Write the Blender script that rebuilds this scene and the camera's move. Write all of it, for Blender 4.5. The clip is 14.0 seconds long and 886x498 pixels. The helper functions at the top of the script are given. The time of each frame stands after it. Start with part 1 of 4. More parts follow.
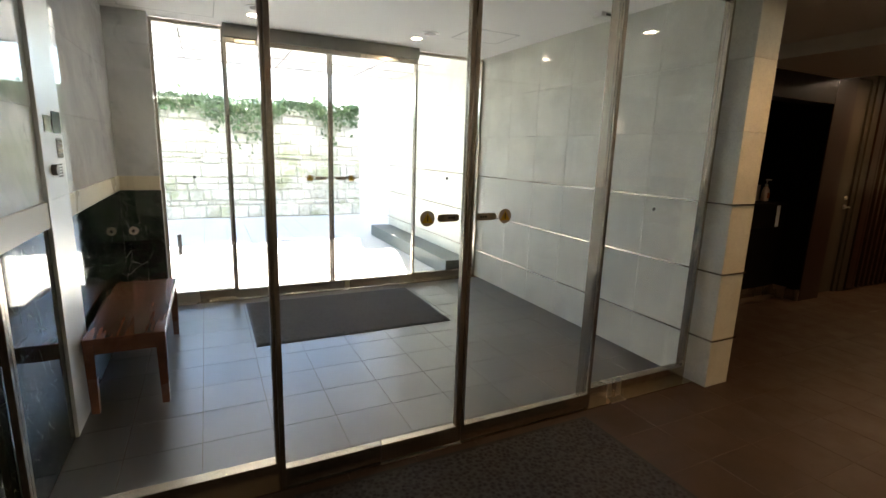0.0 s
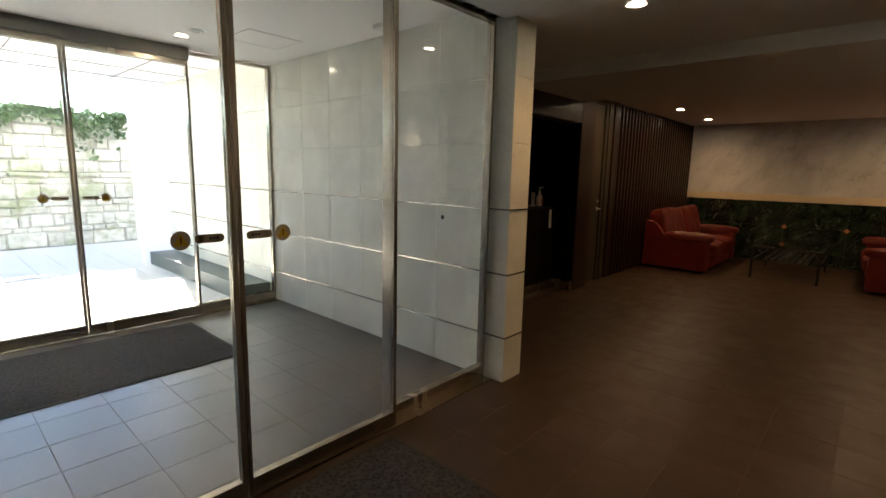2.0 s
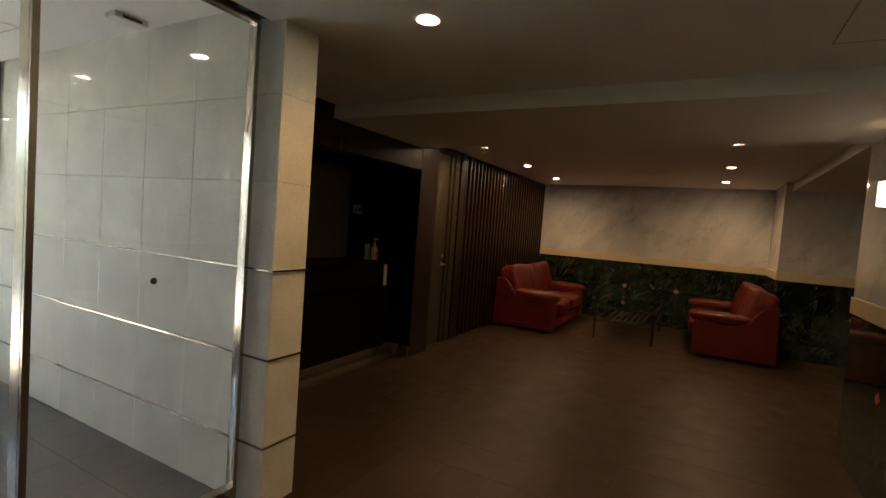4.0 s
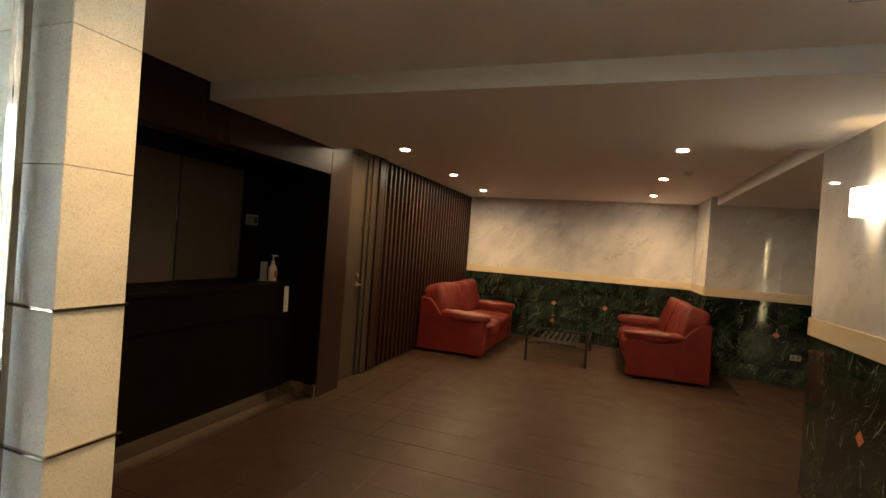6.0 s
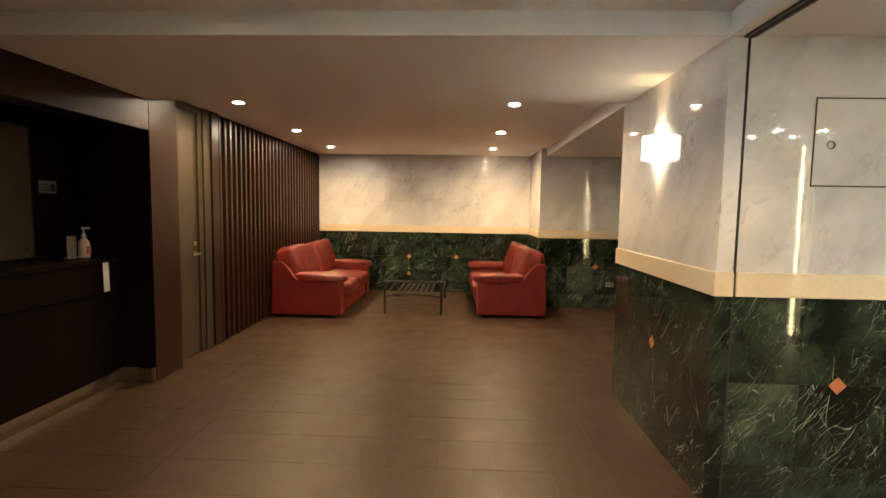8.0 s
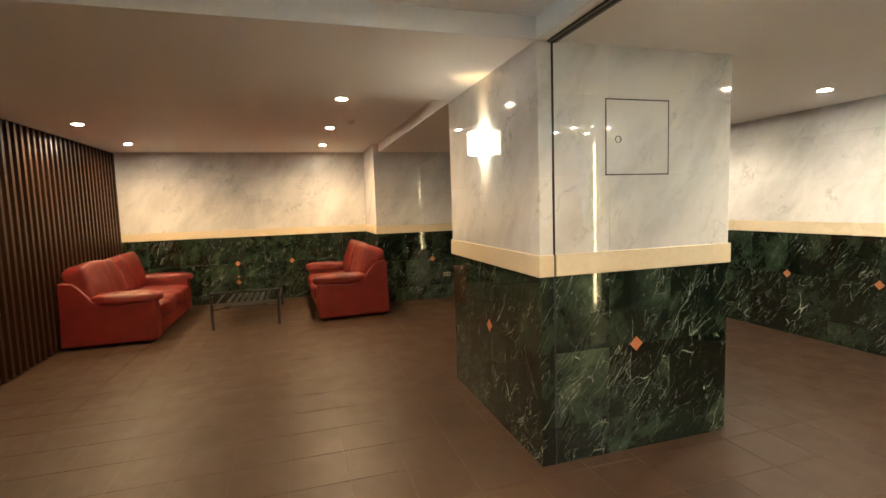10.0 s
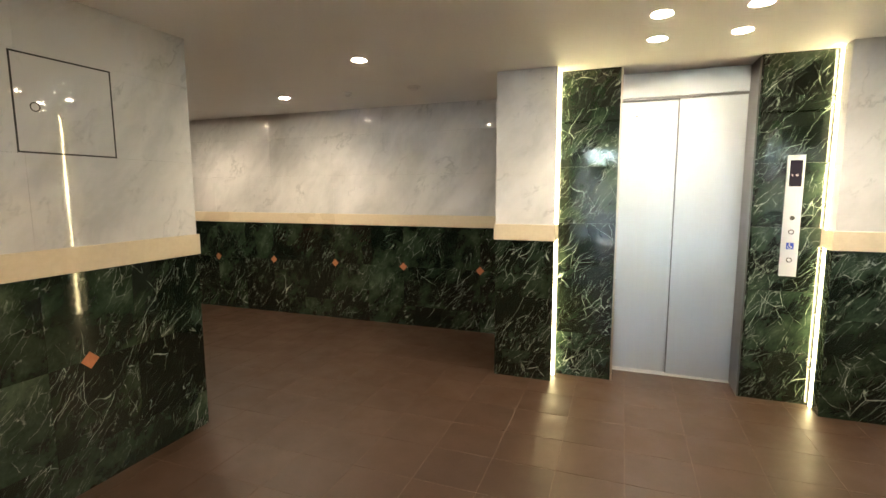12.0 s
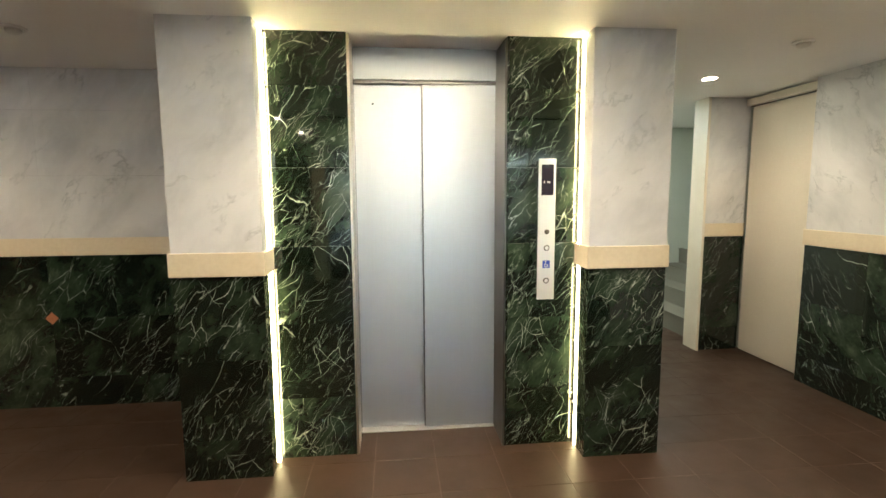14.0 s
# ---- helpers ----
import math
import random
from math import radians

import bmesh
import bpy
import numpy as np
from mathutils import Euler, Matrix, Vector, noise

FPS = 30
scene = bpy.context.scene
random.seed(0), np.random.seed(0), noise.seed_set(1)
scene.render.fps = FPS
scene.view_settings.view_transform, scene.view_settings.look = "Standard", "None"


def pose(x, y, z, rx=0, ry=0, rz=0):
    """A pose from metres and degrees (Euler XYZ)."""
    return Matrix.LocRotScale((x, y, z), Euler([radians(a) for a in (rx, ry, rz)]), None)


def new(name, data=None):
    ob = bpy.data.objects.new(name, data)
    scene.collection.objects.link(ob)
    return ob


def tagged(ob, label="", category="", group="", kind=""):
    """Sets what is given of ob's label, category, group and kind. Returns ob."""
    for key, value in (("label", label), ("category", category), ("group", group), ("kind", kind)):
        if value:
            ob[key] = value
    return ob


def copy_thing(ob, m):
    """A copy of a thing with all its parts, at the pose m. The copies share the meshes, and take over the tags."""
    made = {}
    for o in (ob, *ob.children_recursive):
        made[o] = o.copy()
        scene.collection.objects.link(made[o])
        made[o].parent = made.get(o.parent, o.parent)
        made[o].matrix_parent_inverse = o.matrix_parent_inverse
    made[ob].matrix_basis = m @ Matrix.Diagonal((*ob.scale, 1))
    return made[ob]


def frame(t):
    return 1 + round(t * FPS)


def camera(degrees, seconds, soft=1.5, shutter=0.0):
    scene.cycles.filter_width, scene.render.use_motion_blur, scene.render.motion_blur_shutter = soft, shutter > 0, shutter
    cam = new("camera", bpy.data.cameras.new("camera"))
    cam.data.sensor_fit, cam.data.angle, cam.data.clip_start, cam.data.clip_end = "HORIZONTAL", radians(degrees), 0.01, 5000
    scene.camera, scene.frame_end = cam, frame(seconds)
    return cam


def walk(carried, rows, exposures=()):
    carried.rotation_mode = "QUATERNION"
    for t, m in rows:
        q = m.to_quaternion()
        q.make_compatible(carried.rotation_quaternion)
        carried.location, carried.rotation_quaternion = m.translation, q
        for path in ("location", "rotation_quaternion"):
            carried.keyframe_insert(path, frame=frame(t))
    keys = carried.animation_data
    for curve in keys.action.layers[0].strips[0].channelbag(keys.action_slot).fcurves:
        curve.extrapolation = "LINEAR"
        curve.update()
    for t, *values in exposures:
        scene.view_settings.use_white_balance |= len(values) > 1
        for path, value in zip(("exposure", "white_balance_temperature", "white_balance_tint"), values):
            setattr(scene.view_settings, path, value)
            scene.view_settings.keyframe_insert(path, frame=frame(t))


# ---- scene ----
cam = camera(85.5, 14.0)
# seconds, eye x y z, yaw, pitch, roll
ROWS = [
    (0, -0.006, -0.387, 1.468, -25.87, -11.48, -1.82),
    (0.5, 0.041, -0.382, 1.459, -29.65, -10.90, -1.27),
    (1, 0.087, -0.359, 1.453, -34.44, -11.02, -1.71),
    (1.5, 0.148, -0.337, 1.448, -40.28, -10.60, -1.84),
    (2, 0.221, -0.331, 1.443, -47.80, -9.11, -1.26),
    (2.5, 0.399, -0.390, 1.448, -54.12, -7.62, -1.56),
    (3, 0.662, -0.425, 1.485, -57.85, -5.51, -2.75),
    (5.5, 1.823, -0.135, 1.498, -66.59, -0.73, -4.51),
    (6, 1.905, -0.085, 1.482, -70.36, -0.39, -4.22),
    (6.5, 1.920, -0.083, 1.478, -71.57, -0.91, -4.29),
    (7, 1.907, -0.120, 1.462, -73.81, -1.95, -3.69),
    (7.5, 1.968, -0.133, 1.461, -78.63, -3.15, -2.15),
    (8, 1.900, -0.123, 1.463, -87.55, -4.62, -0.94),
    (10.5, 1.996, -0.139, 1.469, -116.96, -5.12, 1.67),
    (11, 1.950, -0.167, 1.465, -131.89, -5.32, 0.92),
    (11.5, 1.943, -0.288, 1.439, -146.55, -5.93, 0.52),
    (12, 1.902, -0.480, 1.441, -159.62, -7.01, 0.20),
    (12.5, 1.826, -0.628, 1.451, -167.69, -6.62, -0.27),
    (13, 1.776, -0.904, 1.453, -176.29, -6.37, -0.16),
    (13.5, 1.777, -1.217, 1.478, -183.30, -5.64, 0.40),
    (14, 1.703, -1.592, 1.466, -185.75, -6.54, 0.35),
]
EXPOSURES = [(0.0, 3.22, 6850, 15), (1.5, 3.12, 6900, 15), (3.2, 3.08, 7000, 15), (5.4, 4.05, 6700, 11), (6.0, 4.56, 6550, 10), (6.5, 4.7, 6550, 10), (7.5, 5.06, 6450, 9), (8.2, 5.44, 6150, 8), (10.4, 5.32, 6150, 7), (11.2, 5.1, 6150, 8), (12.0, 4.9, 6200, 9), (14.0, 4.62, 6100, 8)]
walk(cam, [(t, pose(x, y, z, 90 + pitch, roll, yaw)) for t, x, y, z, yaw, pitch, roll in ROWS], EXPOSURES)

# ---- light ----
SUN_EL, SUN_AZ = radians(40), radians(165)
world = bpy.data.worlds.new("sky")
scene.world = world
world.use_nodes = True
wn = world.node_tree.nodes
sky = wn.new("ShaderNodeTexSky")
sky.sky_type, sky.sun_disc, sky.sun_elevation, sky.sun_rotation = "NISHITA", False, SUN_EL, SUN_AZ
wn["Background"].inputs[1].default_value = 0.15
world.node_tree.links.new(sky.outputs[0], wn["Background"].inputs[0])
sun_data = bpy.data.lights.new("sun", "SUN")
sun_data.energy, sun_data.angle, sun_data.color = 5.0, radians(0.5), (1.0, 0.95, 0.88)
sun = new("sun", sun_data)
sun.matrix_world = pose(0, 8, 12, 90 - 40, 0, 165)
WARM = (1.0, 0.60, 0.25)


def lamp(x, y, z, watts, color=WARM, spread=136):
    d = bpy.data.lights.new("downlight_lamp", "SPOT")
    d.energy, d.color, d.spot_size, d.spot_blend, d.shadow_soft_size = watts * 0.48, color, radians(spread), 0.8, 0.035
    ob = new("downlight_lamp", d)
    ob.matrix_world = pose(x, y, z)
    return ob


# ---- materials ----
def mat(name, rough=0.5, metal=0.0, spec=0.5):
    m = bpy.data.materials.new(name)
    m.use_nodes = True
    nt = m.node_tree
    b = nt.nodes["Principled BSDF"]
    b.inputs["Roughness"].default_value = rough
    b.inputs["Metallic"].default_value = metal
    b.inputs["Specular IOR Level"].default_value = spec
    return m, nt, b


def coords(nt, scale=(1, 1, 1), shift=0.0, turn=(0, 0, 0)):
    """World position, shifted by each object's own random number, so that alike pieces differ."""
    geo = nt.nodes.new("ShaderNodeNewGeometry")
    mp = nt.nodes.new("ShaderNodeMapping")
    mp.inputs["Scale"].default_value = scale
    mp.inputs["Rotation"].default_value = [radians(a) for a in turn]
    if shift:
        oi = nt.nodes.new("ShaderNodeObjectInfo")
        ma = nt.nodes.new("ShaderNodeMath")
        ma.operation = "MULTIPLY"
        ma.inputs[1].default_value = shift
        nt.links.new(oi.outputs["Random"], ma.inputs[0])
        add = nt.nodes.new("ShaderNodeVectorMath")
        nt.links.new(geo.outputs["Position"], add.inputs[0])
        nt.links.new(ma.outputs[0], add.inputs[1])
        nt.links.new(add.outputs[0], mp.inputs["Vector"])
    else:
        nt.links.new(geo.outputs["Position"], mp.inputs["Vector"])
    return mp.outputs[0]


def noise_tex(nt, vec, scale, detail=4.0, rough=0.6, distort=0.0):
    n = nt.nodes.new("ShaderNodeTexNoise")
    n.inputs["Scale"].default_value = scale
    n.inputs["Detail"].default_value = detail
    n.inputs["Roughness"].default_value = rough
    n.inputs["Distortion"].default_value = distort
    nt.links.new(vec, n.inputs["Vector"])
    return n.outputs["Fac"]


def ramp(nt, fac, stops):
    r = nt.nodes.new("ShaderNodeValToRGB")
    e = r.color_ramp.elements
    while len(e) < len(stops):
        e.new(0.5)
    for k, (p, c) in enumerate(stops):
        e[k].position = p
        e[k].color = (*c, 1) if isinstance(c, tuple) else (c, c, c, 1)
    nt.links.new(fac, r.inputs[0])
    return r.outputs[0]


def mix(nt, fac, a, b, mode="MIX"):
    m = nt.nodes.new("ShaderNodeMix")
    m.data_type, m.blend_type = "RGBA", mode
    for sock, v in ((m.inputs[0], fac), (m.inputs[6], a), (m.inputs[7], b)):
        if isinstance(v, bpy.types.NodeSocket):
            nt.links.new(v, sock)
        else:
            sock.default_value = (*v, 1) if isinstance(v, tuple) else v
    return m.outputs[2]


def math2(nt, op, a, b):
    m = nt.nodes.new("ShaderNodeMath")
    m.operation = op
    for sock, v in zip(m.inputs, (a, b)):
        if isinstance(v, bpy.types.NodeSocket):
            nt.links.new(v, sock)
        else:
            sock.default_value = v
    return m.outputs[0]


def bump(nt, b, height, strength=0.2, dist=0.01):
    n = nt.nodes.new("ShaderNodeBump")
    n.inputs["Strength"].default_value = strength
    n.inputs["Distance"].default_value = dist
    nt.links.new(height, n.inputs["Height"])
    nt.links.new(n.outputs[0], b.inputs["Normal"])


def grained(name, c0, c1, scale=30.0, rough=0.5, metal=0.0, bumps=0.0, stretch=(1, 1, 1), big=1.5, spec=0.5, shift=0.0, rough_var=0.1):
    """A surface with fine grain and large stains between two colours."""
    m, nt, b = mat(name, rough, metal, spec)
    v = coords(nt, stretch, shift)
    fine = noise_tex(nt, v, scale, 5)
    large = noise_tex(nt, v, big, 3)
    f = mix(nt, 0.45, fine, large)
    nt.links.new(ramp(nt, f, [(0.3, c0), (0.7, c1)]), b.inputs["Base Color"])
    nt.links.new(ramp(nt, large, [(0.3, max(rough - rough_var, 0.02)), (0.75, min(rough + rough_var, 1.0))]), b.inputs["Roughness"])
    if bumps:
        bump(nt, b, fine, bumps, 0.004)
    return m


def plain(name, color, rough=0.5, metal=0.0, spec=0.5):
    m, nt, b = mat(name, rough, metal, spec)
    b.inputs["Base Color"].default_value = (*color, 1)
    return m


def glow(name, color, strength):
    m, nt, b = mat(name, 0.5)
    b.inputs["Base Color"].default_value = (0.8, 0.8, 0.78, 1)
    b.inputs["Emission Color"].default_value = (*color, 1)
    b.inputs["Emission Strength"].default_value = strength
    return m


def warped(nt, vec, steps):
    """The vector pushed about by noise, for each (scale, detail, amount)."""
    for scale, detail, amount in steps:
        n = nt.nodes.new("ShaderNodeTexNoise")
        n.inputs["Scale"].default_value = scale
        n.inputs["Detail"].default_value = detail
        nt.links.new(vec, n.inputs["Vector"])
        a = nt.nodes.new("ShaderNodeVectorMath")
        a.operation = "MULTIPLY_ADD"
        a.inputs[1].default_value = (amount, amount, amount)
        nt.links.new(n.outputs["Color"], a.inputs[0])
        nt.links.new(vec, a.inputs[2])
        vec = a.outputs[0]
    return vec


def turned(nt, vec, turn, scale):
    tu = nt.nodes.new("ShaderNodeMapping")
    tu.inputs["Rotation"].default_value = [radians(a) for a in turn]
    st = nt.nodes.new("ShaderNodeMapping")
    st.inputs["Scale"].default_value = scale
    nt.links.new(vec, tu.inputs[0])
    nt.links.new(tu.outputs[0], st.inputs[0])
    return st.outputs[0]


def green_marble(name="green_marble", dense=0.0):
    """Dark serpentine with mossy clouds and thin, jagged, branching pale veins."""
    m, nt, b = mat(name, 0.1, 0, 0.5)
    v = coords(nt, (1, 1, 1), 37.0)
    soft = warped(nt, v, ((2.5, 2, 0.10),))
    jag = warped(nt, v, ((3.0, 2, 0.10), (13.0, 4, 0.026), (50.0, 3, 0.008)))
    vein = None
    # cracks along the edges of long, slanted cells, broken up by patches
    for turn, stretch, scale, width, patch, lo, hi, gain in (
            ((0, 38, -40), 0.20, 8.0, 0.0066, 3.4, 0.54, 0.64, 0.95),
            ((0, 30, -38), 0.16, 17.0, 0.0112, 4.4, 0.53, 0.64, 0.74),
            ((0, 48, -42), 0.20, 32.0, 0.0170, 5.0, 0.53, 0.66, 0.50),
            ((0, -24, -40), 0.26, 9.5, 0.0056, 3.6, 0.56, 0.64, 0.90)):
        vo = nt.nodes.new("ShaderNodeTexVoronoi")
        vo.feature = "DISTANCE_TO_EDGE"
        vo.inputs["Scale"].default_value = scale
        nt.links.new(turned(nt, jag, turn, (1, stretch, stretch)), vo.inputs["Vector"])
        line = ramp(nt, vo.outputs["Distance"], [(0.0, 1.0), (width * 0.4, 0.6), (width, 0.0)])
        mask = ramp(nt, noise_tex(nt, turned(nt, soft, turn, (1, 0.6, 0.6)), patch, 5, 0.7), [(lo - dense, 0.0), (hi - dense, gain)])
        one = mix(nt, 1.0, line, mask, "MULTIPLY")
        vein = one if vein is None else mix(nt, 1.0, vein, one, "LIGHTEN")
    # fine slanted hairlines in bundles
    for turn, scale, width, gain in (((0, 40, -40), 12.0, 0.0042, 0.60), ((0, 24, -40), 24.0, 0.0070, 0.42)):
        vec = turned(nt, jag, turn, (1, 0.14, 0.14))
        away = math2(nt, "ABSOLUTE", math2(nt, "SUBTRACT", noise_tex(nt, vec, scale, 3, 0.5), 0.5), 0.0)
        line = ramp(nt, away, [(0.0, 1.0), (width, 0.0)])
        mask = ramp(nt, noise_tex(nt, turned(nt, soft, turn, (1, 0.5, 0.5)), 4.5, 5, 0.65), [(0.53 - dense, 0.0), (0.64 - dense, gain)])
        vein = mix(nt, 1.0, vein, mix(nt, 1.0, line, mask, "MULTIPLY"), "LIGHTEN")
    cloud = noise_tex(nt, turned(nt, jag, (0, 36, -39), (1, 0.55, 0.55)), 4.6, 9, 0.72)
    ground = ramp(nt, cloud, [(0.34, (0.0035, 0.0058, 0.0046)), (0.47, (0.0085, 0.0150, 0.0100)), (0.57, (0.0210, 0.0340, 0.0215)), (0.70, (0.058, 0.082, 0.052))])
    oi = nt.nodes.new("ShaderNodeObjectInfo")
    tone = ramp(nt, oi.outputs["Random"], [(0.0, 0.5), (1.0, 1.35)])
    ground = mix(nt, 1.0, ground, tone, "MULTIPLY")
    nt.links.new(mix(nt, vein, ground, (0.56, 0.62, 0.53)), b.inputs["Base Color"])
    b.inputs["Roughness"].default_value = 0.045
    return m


def white_marble():
    """Cool white marble: soft slanted clouds and broken grey veins."""
    m, nt, b = mat("white_marble", 0.1, 0, 0.5)
    v = coords(nt, (1, 1, 1), 0.0)
    soft = warped(nt, v, ((1.6, 3, 0.25), (7.0, 4, 0.05)))
    slant = turned(nt, soft, (0, 38, -40), (1.7, 0.6, 0.6))
    c = ramp(nt, noise_tex(nt, slant, 2.4, 8, 0.62), [(0.32, (0.46, 0.475, 0.485)), (0.47, (0.62, 0.625, 0.625)), (0.60, (0.74, 0.74, 0.735))])
    c = mix(nt, 0.3, c, ramp(nt, noise_tex(nt, v, 0.9, 4), [(0.3, (0.56, 0.565, 0.57)), (0.7, (0.78, 0.775, 0.765))]))
    jag = warped(nt, v, ((2.5, 3, 0.20), (16.0, 4, 0.035)))
    away = math2(nt, "ABSOLUTE", math2(nt, "SUBTRACT", noise_tex(nt, turned(nt, jag, (0, 44, -40), (1, 0.45, 0.45)), 3.6, 5, 0.62), 0.5), 0.0)
    line = ramp(nt, away, [(0.0, 1.0), (0.006, 0.55), (0.022, 0.0)])
    mask = ramp(nt, noise_tex(nt, soft, 2.6, 5, 0.7), [(0.48, 0.0), (0.62, 0.62)])
    oi = nt.nodes.new("ShaderNodeObjectInfo")
    c = mix(nt, mix(nt, 1.0, line, mask, "MULTIPLY"), c, (0.33, 0.345, 0.355))
    c = mix(nt, 1.0, c, ramp(nt, oi.outputs["Random"], [(0.0, 0.95), (1.0, 1.03)]), "MULTIPLY")
    nt.links.new(c, b.inputs["Base Color"])
    b.inputs["Roughness"].default_value = 0.03
    return m


def granite(name, base):
    m, nt, b = mat(name, 0.65)
    v = coords(nt, (1, 1, 1), 9.0)
    vo = nt.nodes.new("ShaderNodeTexVoronoi")
    vo.inputs["Scale"].default_value = 330
    nt.links.new(v, vo.inputs["Vector"])
    sp = ramp(nt, vo.outputs["Color"], [(0.05, tuple(k * 0.70 for k in base)), (0.25, base), (0.9, tuple(min(k * 1.25, 0.9) for k in base))])
    big = ramp(nt, noise_tex(nt, v, 3.0, 5), [(0.3, 0.86), (0.7, 1.08)])
    oi = nt.nodes.new("ShaderNodeObjectInfo")
    tone = ramp(nt, oi.outputs["Random"], [(0.0, 0.98), (1.0, 1.02)])
    nt.links.new(mix(nt, 1.0, mix(nt, 1.0, sp, big, "MULTIPLY"), tone, "MULTIPLY"), b.inputs["Base Color"])
    bump(nt, b, vo.outputs["Distance"], 0.15, 0.002)
    return m


def floor_tile(name, c0, c1, rough=0.42, spec=0.4, vary=0.1):
    m, nt, b = mat(name, rough, 0, spec)
    v = coords(nt, (1, 1, 1), 11.0)
    fine = noise_tex(nt, v, 90, 4)
    big = noise_tex(nt, v, 2.2, 4)
    c = ramp(nt, mix(nt, 0.6, fine, big), [(0.3, c0), (0.7, c1)])
    oi = nt.nodes.new("ShaderNodeObjectInfo")
    c = mix(nt, 1.0, c, ramp(nt, oi.outputs["Random"], [(0.0, 0.90), (1.0, 1.08)]), "MULTIPLY")
    nt.links.new(c, b.inputs["Base Color"])
    nt.links.new(ramp(nt, noise_tex(nt, v, 5, 5), [(0.25, rough - 0.8 * vary), (0.75, rough + 1.2 * vary)]), b.inputs["Roughness"])
    bump(nt, b, fine, 0.12, 0.002)
    return m


def clear_glass():
    m, nt, b = mat("clear_glass", 0.0)
    b.inputs["Base Color"].default_value = (0.96, 0.985, 0.975, 1)
    b.inputs["Transmission Weight"].default_value = 1.0
    b.inputs["IOR"].default_value = 1.45
    return m


# lift stone: denser veins, partly its own, partly the strips' glow put into colour
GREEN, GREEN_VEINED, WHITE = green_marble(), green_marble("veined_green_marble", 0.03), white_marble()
CREAM = grained("cream_limestone", (0.63, 0.54, 0.38), (0.73, 0.64, 0.47), 40, 0.35)
GRANITE = granite("grey_granite", (0.58, 0.58, 0.51))
# one grey-brown tile in two tints: lamplight put into TILE, daylight into TILE_V
TILE = floor_tile("lobby_tile_lamplit", (0.036, 0.0206, 0.0130), (0.057, 0.0335, 0.0214), 0.42, 0.30)
TILE_V = floor_tile("vestibule_tile_daylit", (0.066, 0.061, 0.056), (0.102, 0.095, 0.087), 0.30, 1.0, 0.02)
GROUT = grained("grout", (0.077, 0.055, 0.039), (0.108, 0.077, 0.056), 60, 0.9)
PAINT = grained("white_paint", (0.84, 0.83, 0.81), (0.90, 0.89, 0.87), 60, 0.7, bumps=0.03)
# the fascia's cool tint is daylight put into its paint
FASCIA = grained("daylit_fascia_paint", (0.74, 0.76, 0.77), (0.80, 0.82, 0.83), 60, 0.55)
CORE = grained("wall_core", (0.30, 0.29, 0.27), (0.38, 0.37, 0.35), 30, 0.9)
# its warm tint puts reflected lamplight and brown floor into the metal
STEEL = grained("warm_brushed_steel", (0.38, 0.33, 0.265), (0.48, 0.42, 0.34), 120, 0.26, 1.0, stretch=(1, 1, 0.03))
DOORSTEEL = grained("elevator_steel", (0.44, 0.455, 0.46), (0.465, 0.48, 0.485), 160, 0.46, 1.0, stretch=(1, 1, 0.02), rough_var=0.05)
DULLSTEEL = grained("dull_door_steel", (0.048, 0.038, 0.025), (0.072, 0.057, 0.038), 120, 0.5, 0.4, stretch=(1, 1, 0.03))
DARKSTEEL = grained("dark_steel", (0.11, 0.105, 0.10), (0.17, 0.16, 0.15), 120, 0.35, 1.0, stretch=(1, 1, 0.03))
BLACK = plain("black_rubber", (0.012, 0.012, 0.012), 0.6)
IRON = grained("black_iron", (0.012, 0.012, 0.013), (0.03, 0.03, 0.03), 80, 0.45, 0.6)
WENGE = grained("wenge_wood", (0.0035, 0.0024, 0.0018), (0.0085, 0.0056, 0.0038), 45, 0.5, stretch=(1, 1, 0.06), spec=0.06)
SLAT = grained("brown_stained_wood", (0.015, 0.0070, 0.0040), (0.034, 0.0150, 0.0080), 45, 0.36, stretch=(1, 1, 0.05), spec=0.25)
BENCHWOOD = grained("red_brown_wood", (0.10, 0.035, 0.018), (0.20, 0.075, 0.038), 30, 0.3, stretch=(1, 0.06, 1))
GLASS = clear_glass()
FROST = grained("frosted_panel", (0.074, 0.060, 0.040), (0.092, 0.075, 0.050), 20, 0.5, spec=0.1)
ORANGE = grained("terracotta_marble", (0.42, 0.15, 0.07), (0.56, 0.23, 0.12), 60, 0.2)
LAMPGLOW = glow("lamp_glow", (1.0, 0.82, 0.58), 22.0)
LED = glow("led_strip_glow", (1.0, 0.79, 0.38), 2.6)
SCONCE = glow("sconce_glow", (1.0, 0.84, 0.60), 0.32)
YELLOW = plain("yellow_sticker", (0.75, 0.48, 0.03), 0.4)
PLAQUE = plain("bronze_plate", (0.62, 0.53, 0.38), 0.45, 0.0)
ALU = grained("satin_aluminium", (0.52, 0.52, 0.50), (0.60, 0.60, 0.58), 90, 0.42, 0.6)
PANELSTEEL = grained("satin_panel_steel", (0.66, 0.66, 0.65), (0.74, 0.74, 0.73), 160, 0.45, 0.55, stretch=(1, 1, 0.02))
SLATE = grained("dark_slate", (0.065, 0.082, 0.076), (0.12, 0.14, 0.132), 30, 0.5)
INK = plain("black_ink", (0.02, 0.02, 0.02), 0.5)
PAPER = plain("white_paper", (0.78, 0.78, 0.76), 0.7)
BLUE = plain("blue_sign", (0.03, 0.07, 0.42), 0.4)
WHITEPL = plain("white_plastic", (0.75, 0.74, 0.72), 0.4)
DISPLAY = plain("dark_display", (0.015, 0.012, 0.02), 0.08)
REDGLOW = glow("red_digits", (1.0, 0.08, 0.03), 0.035)
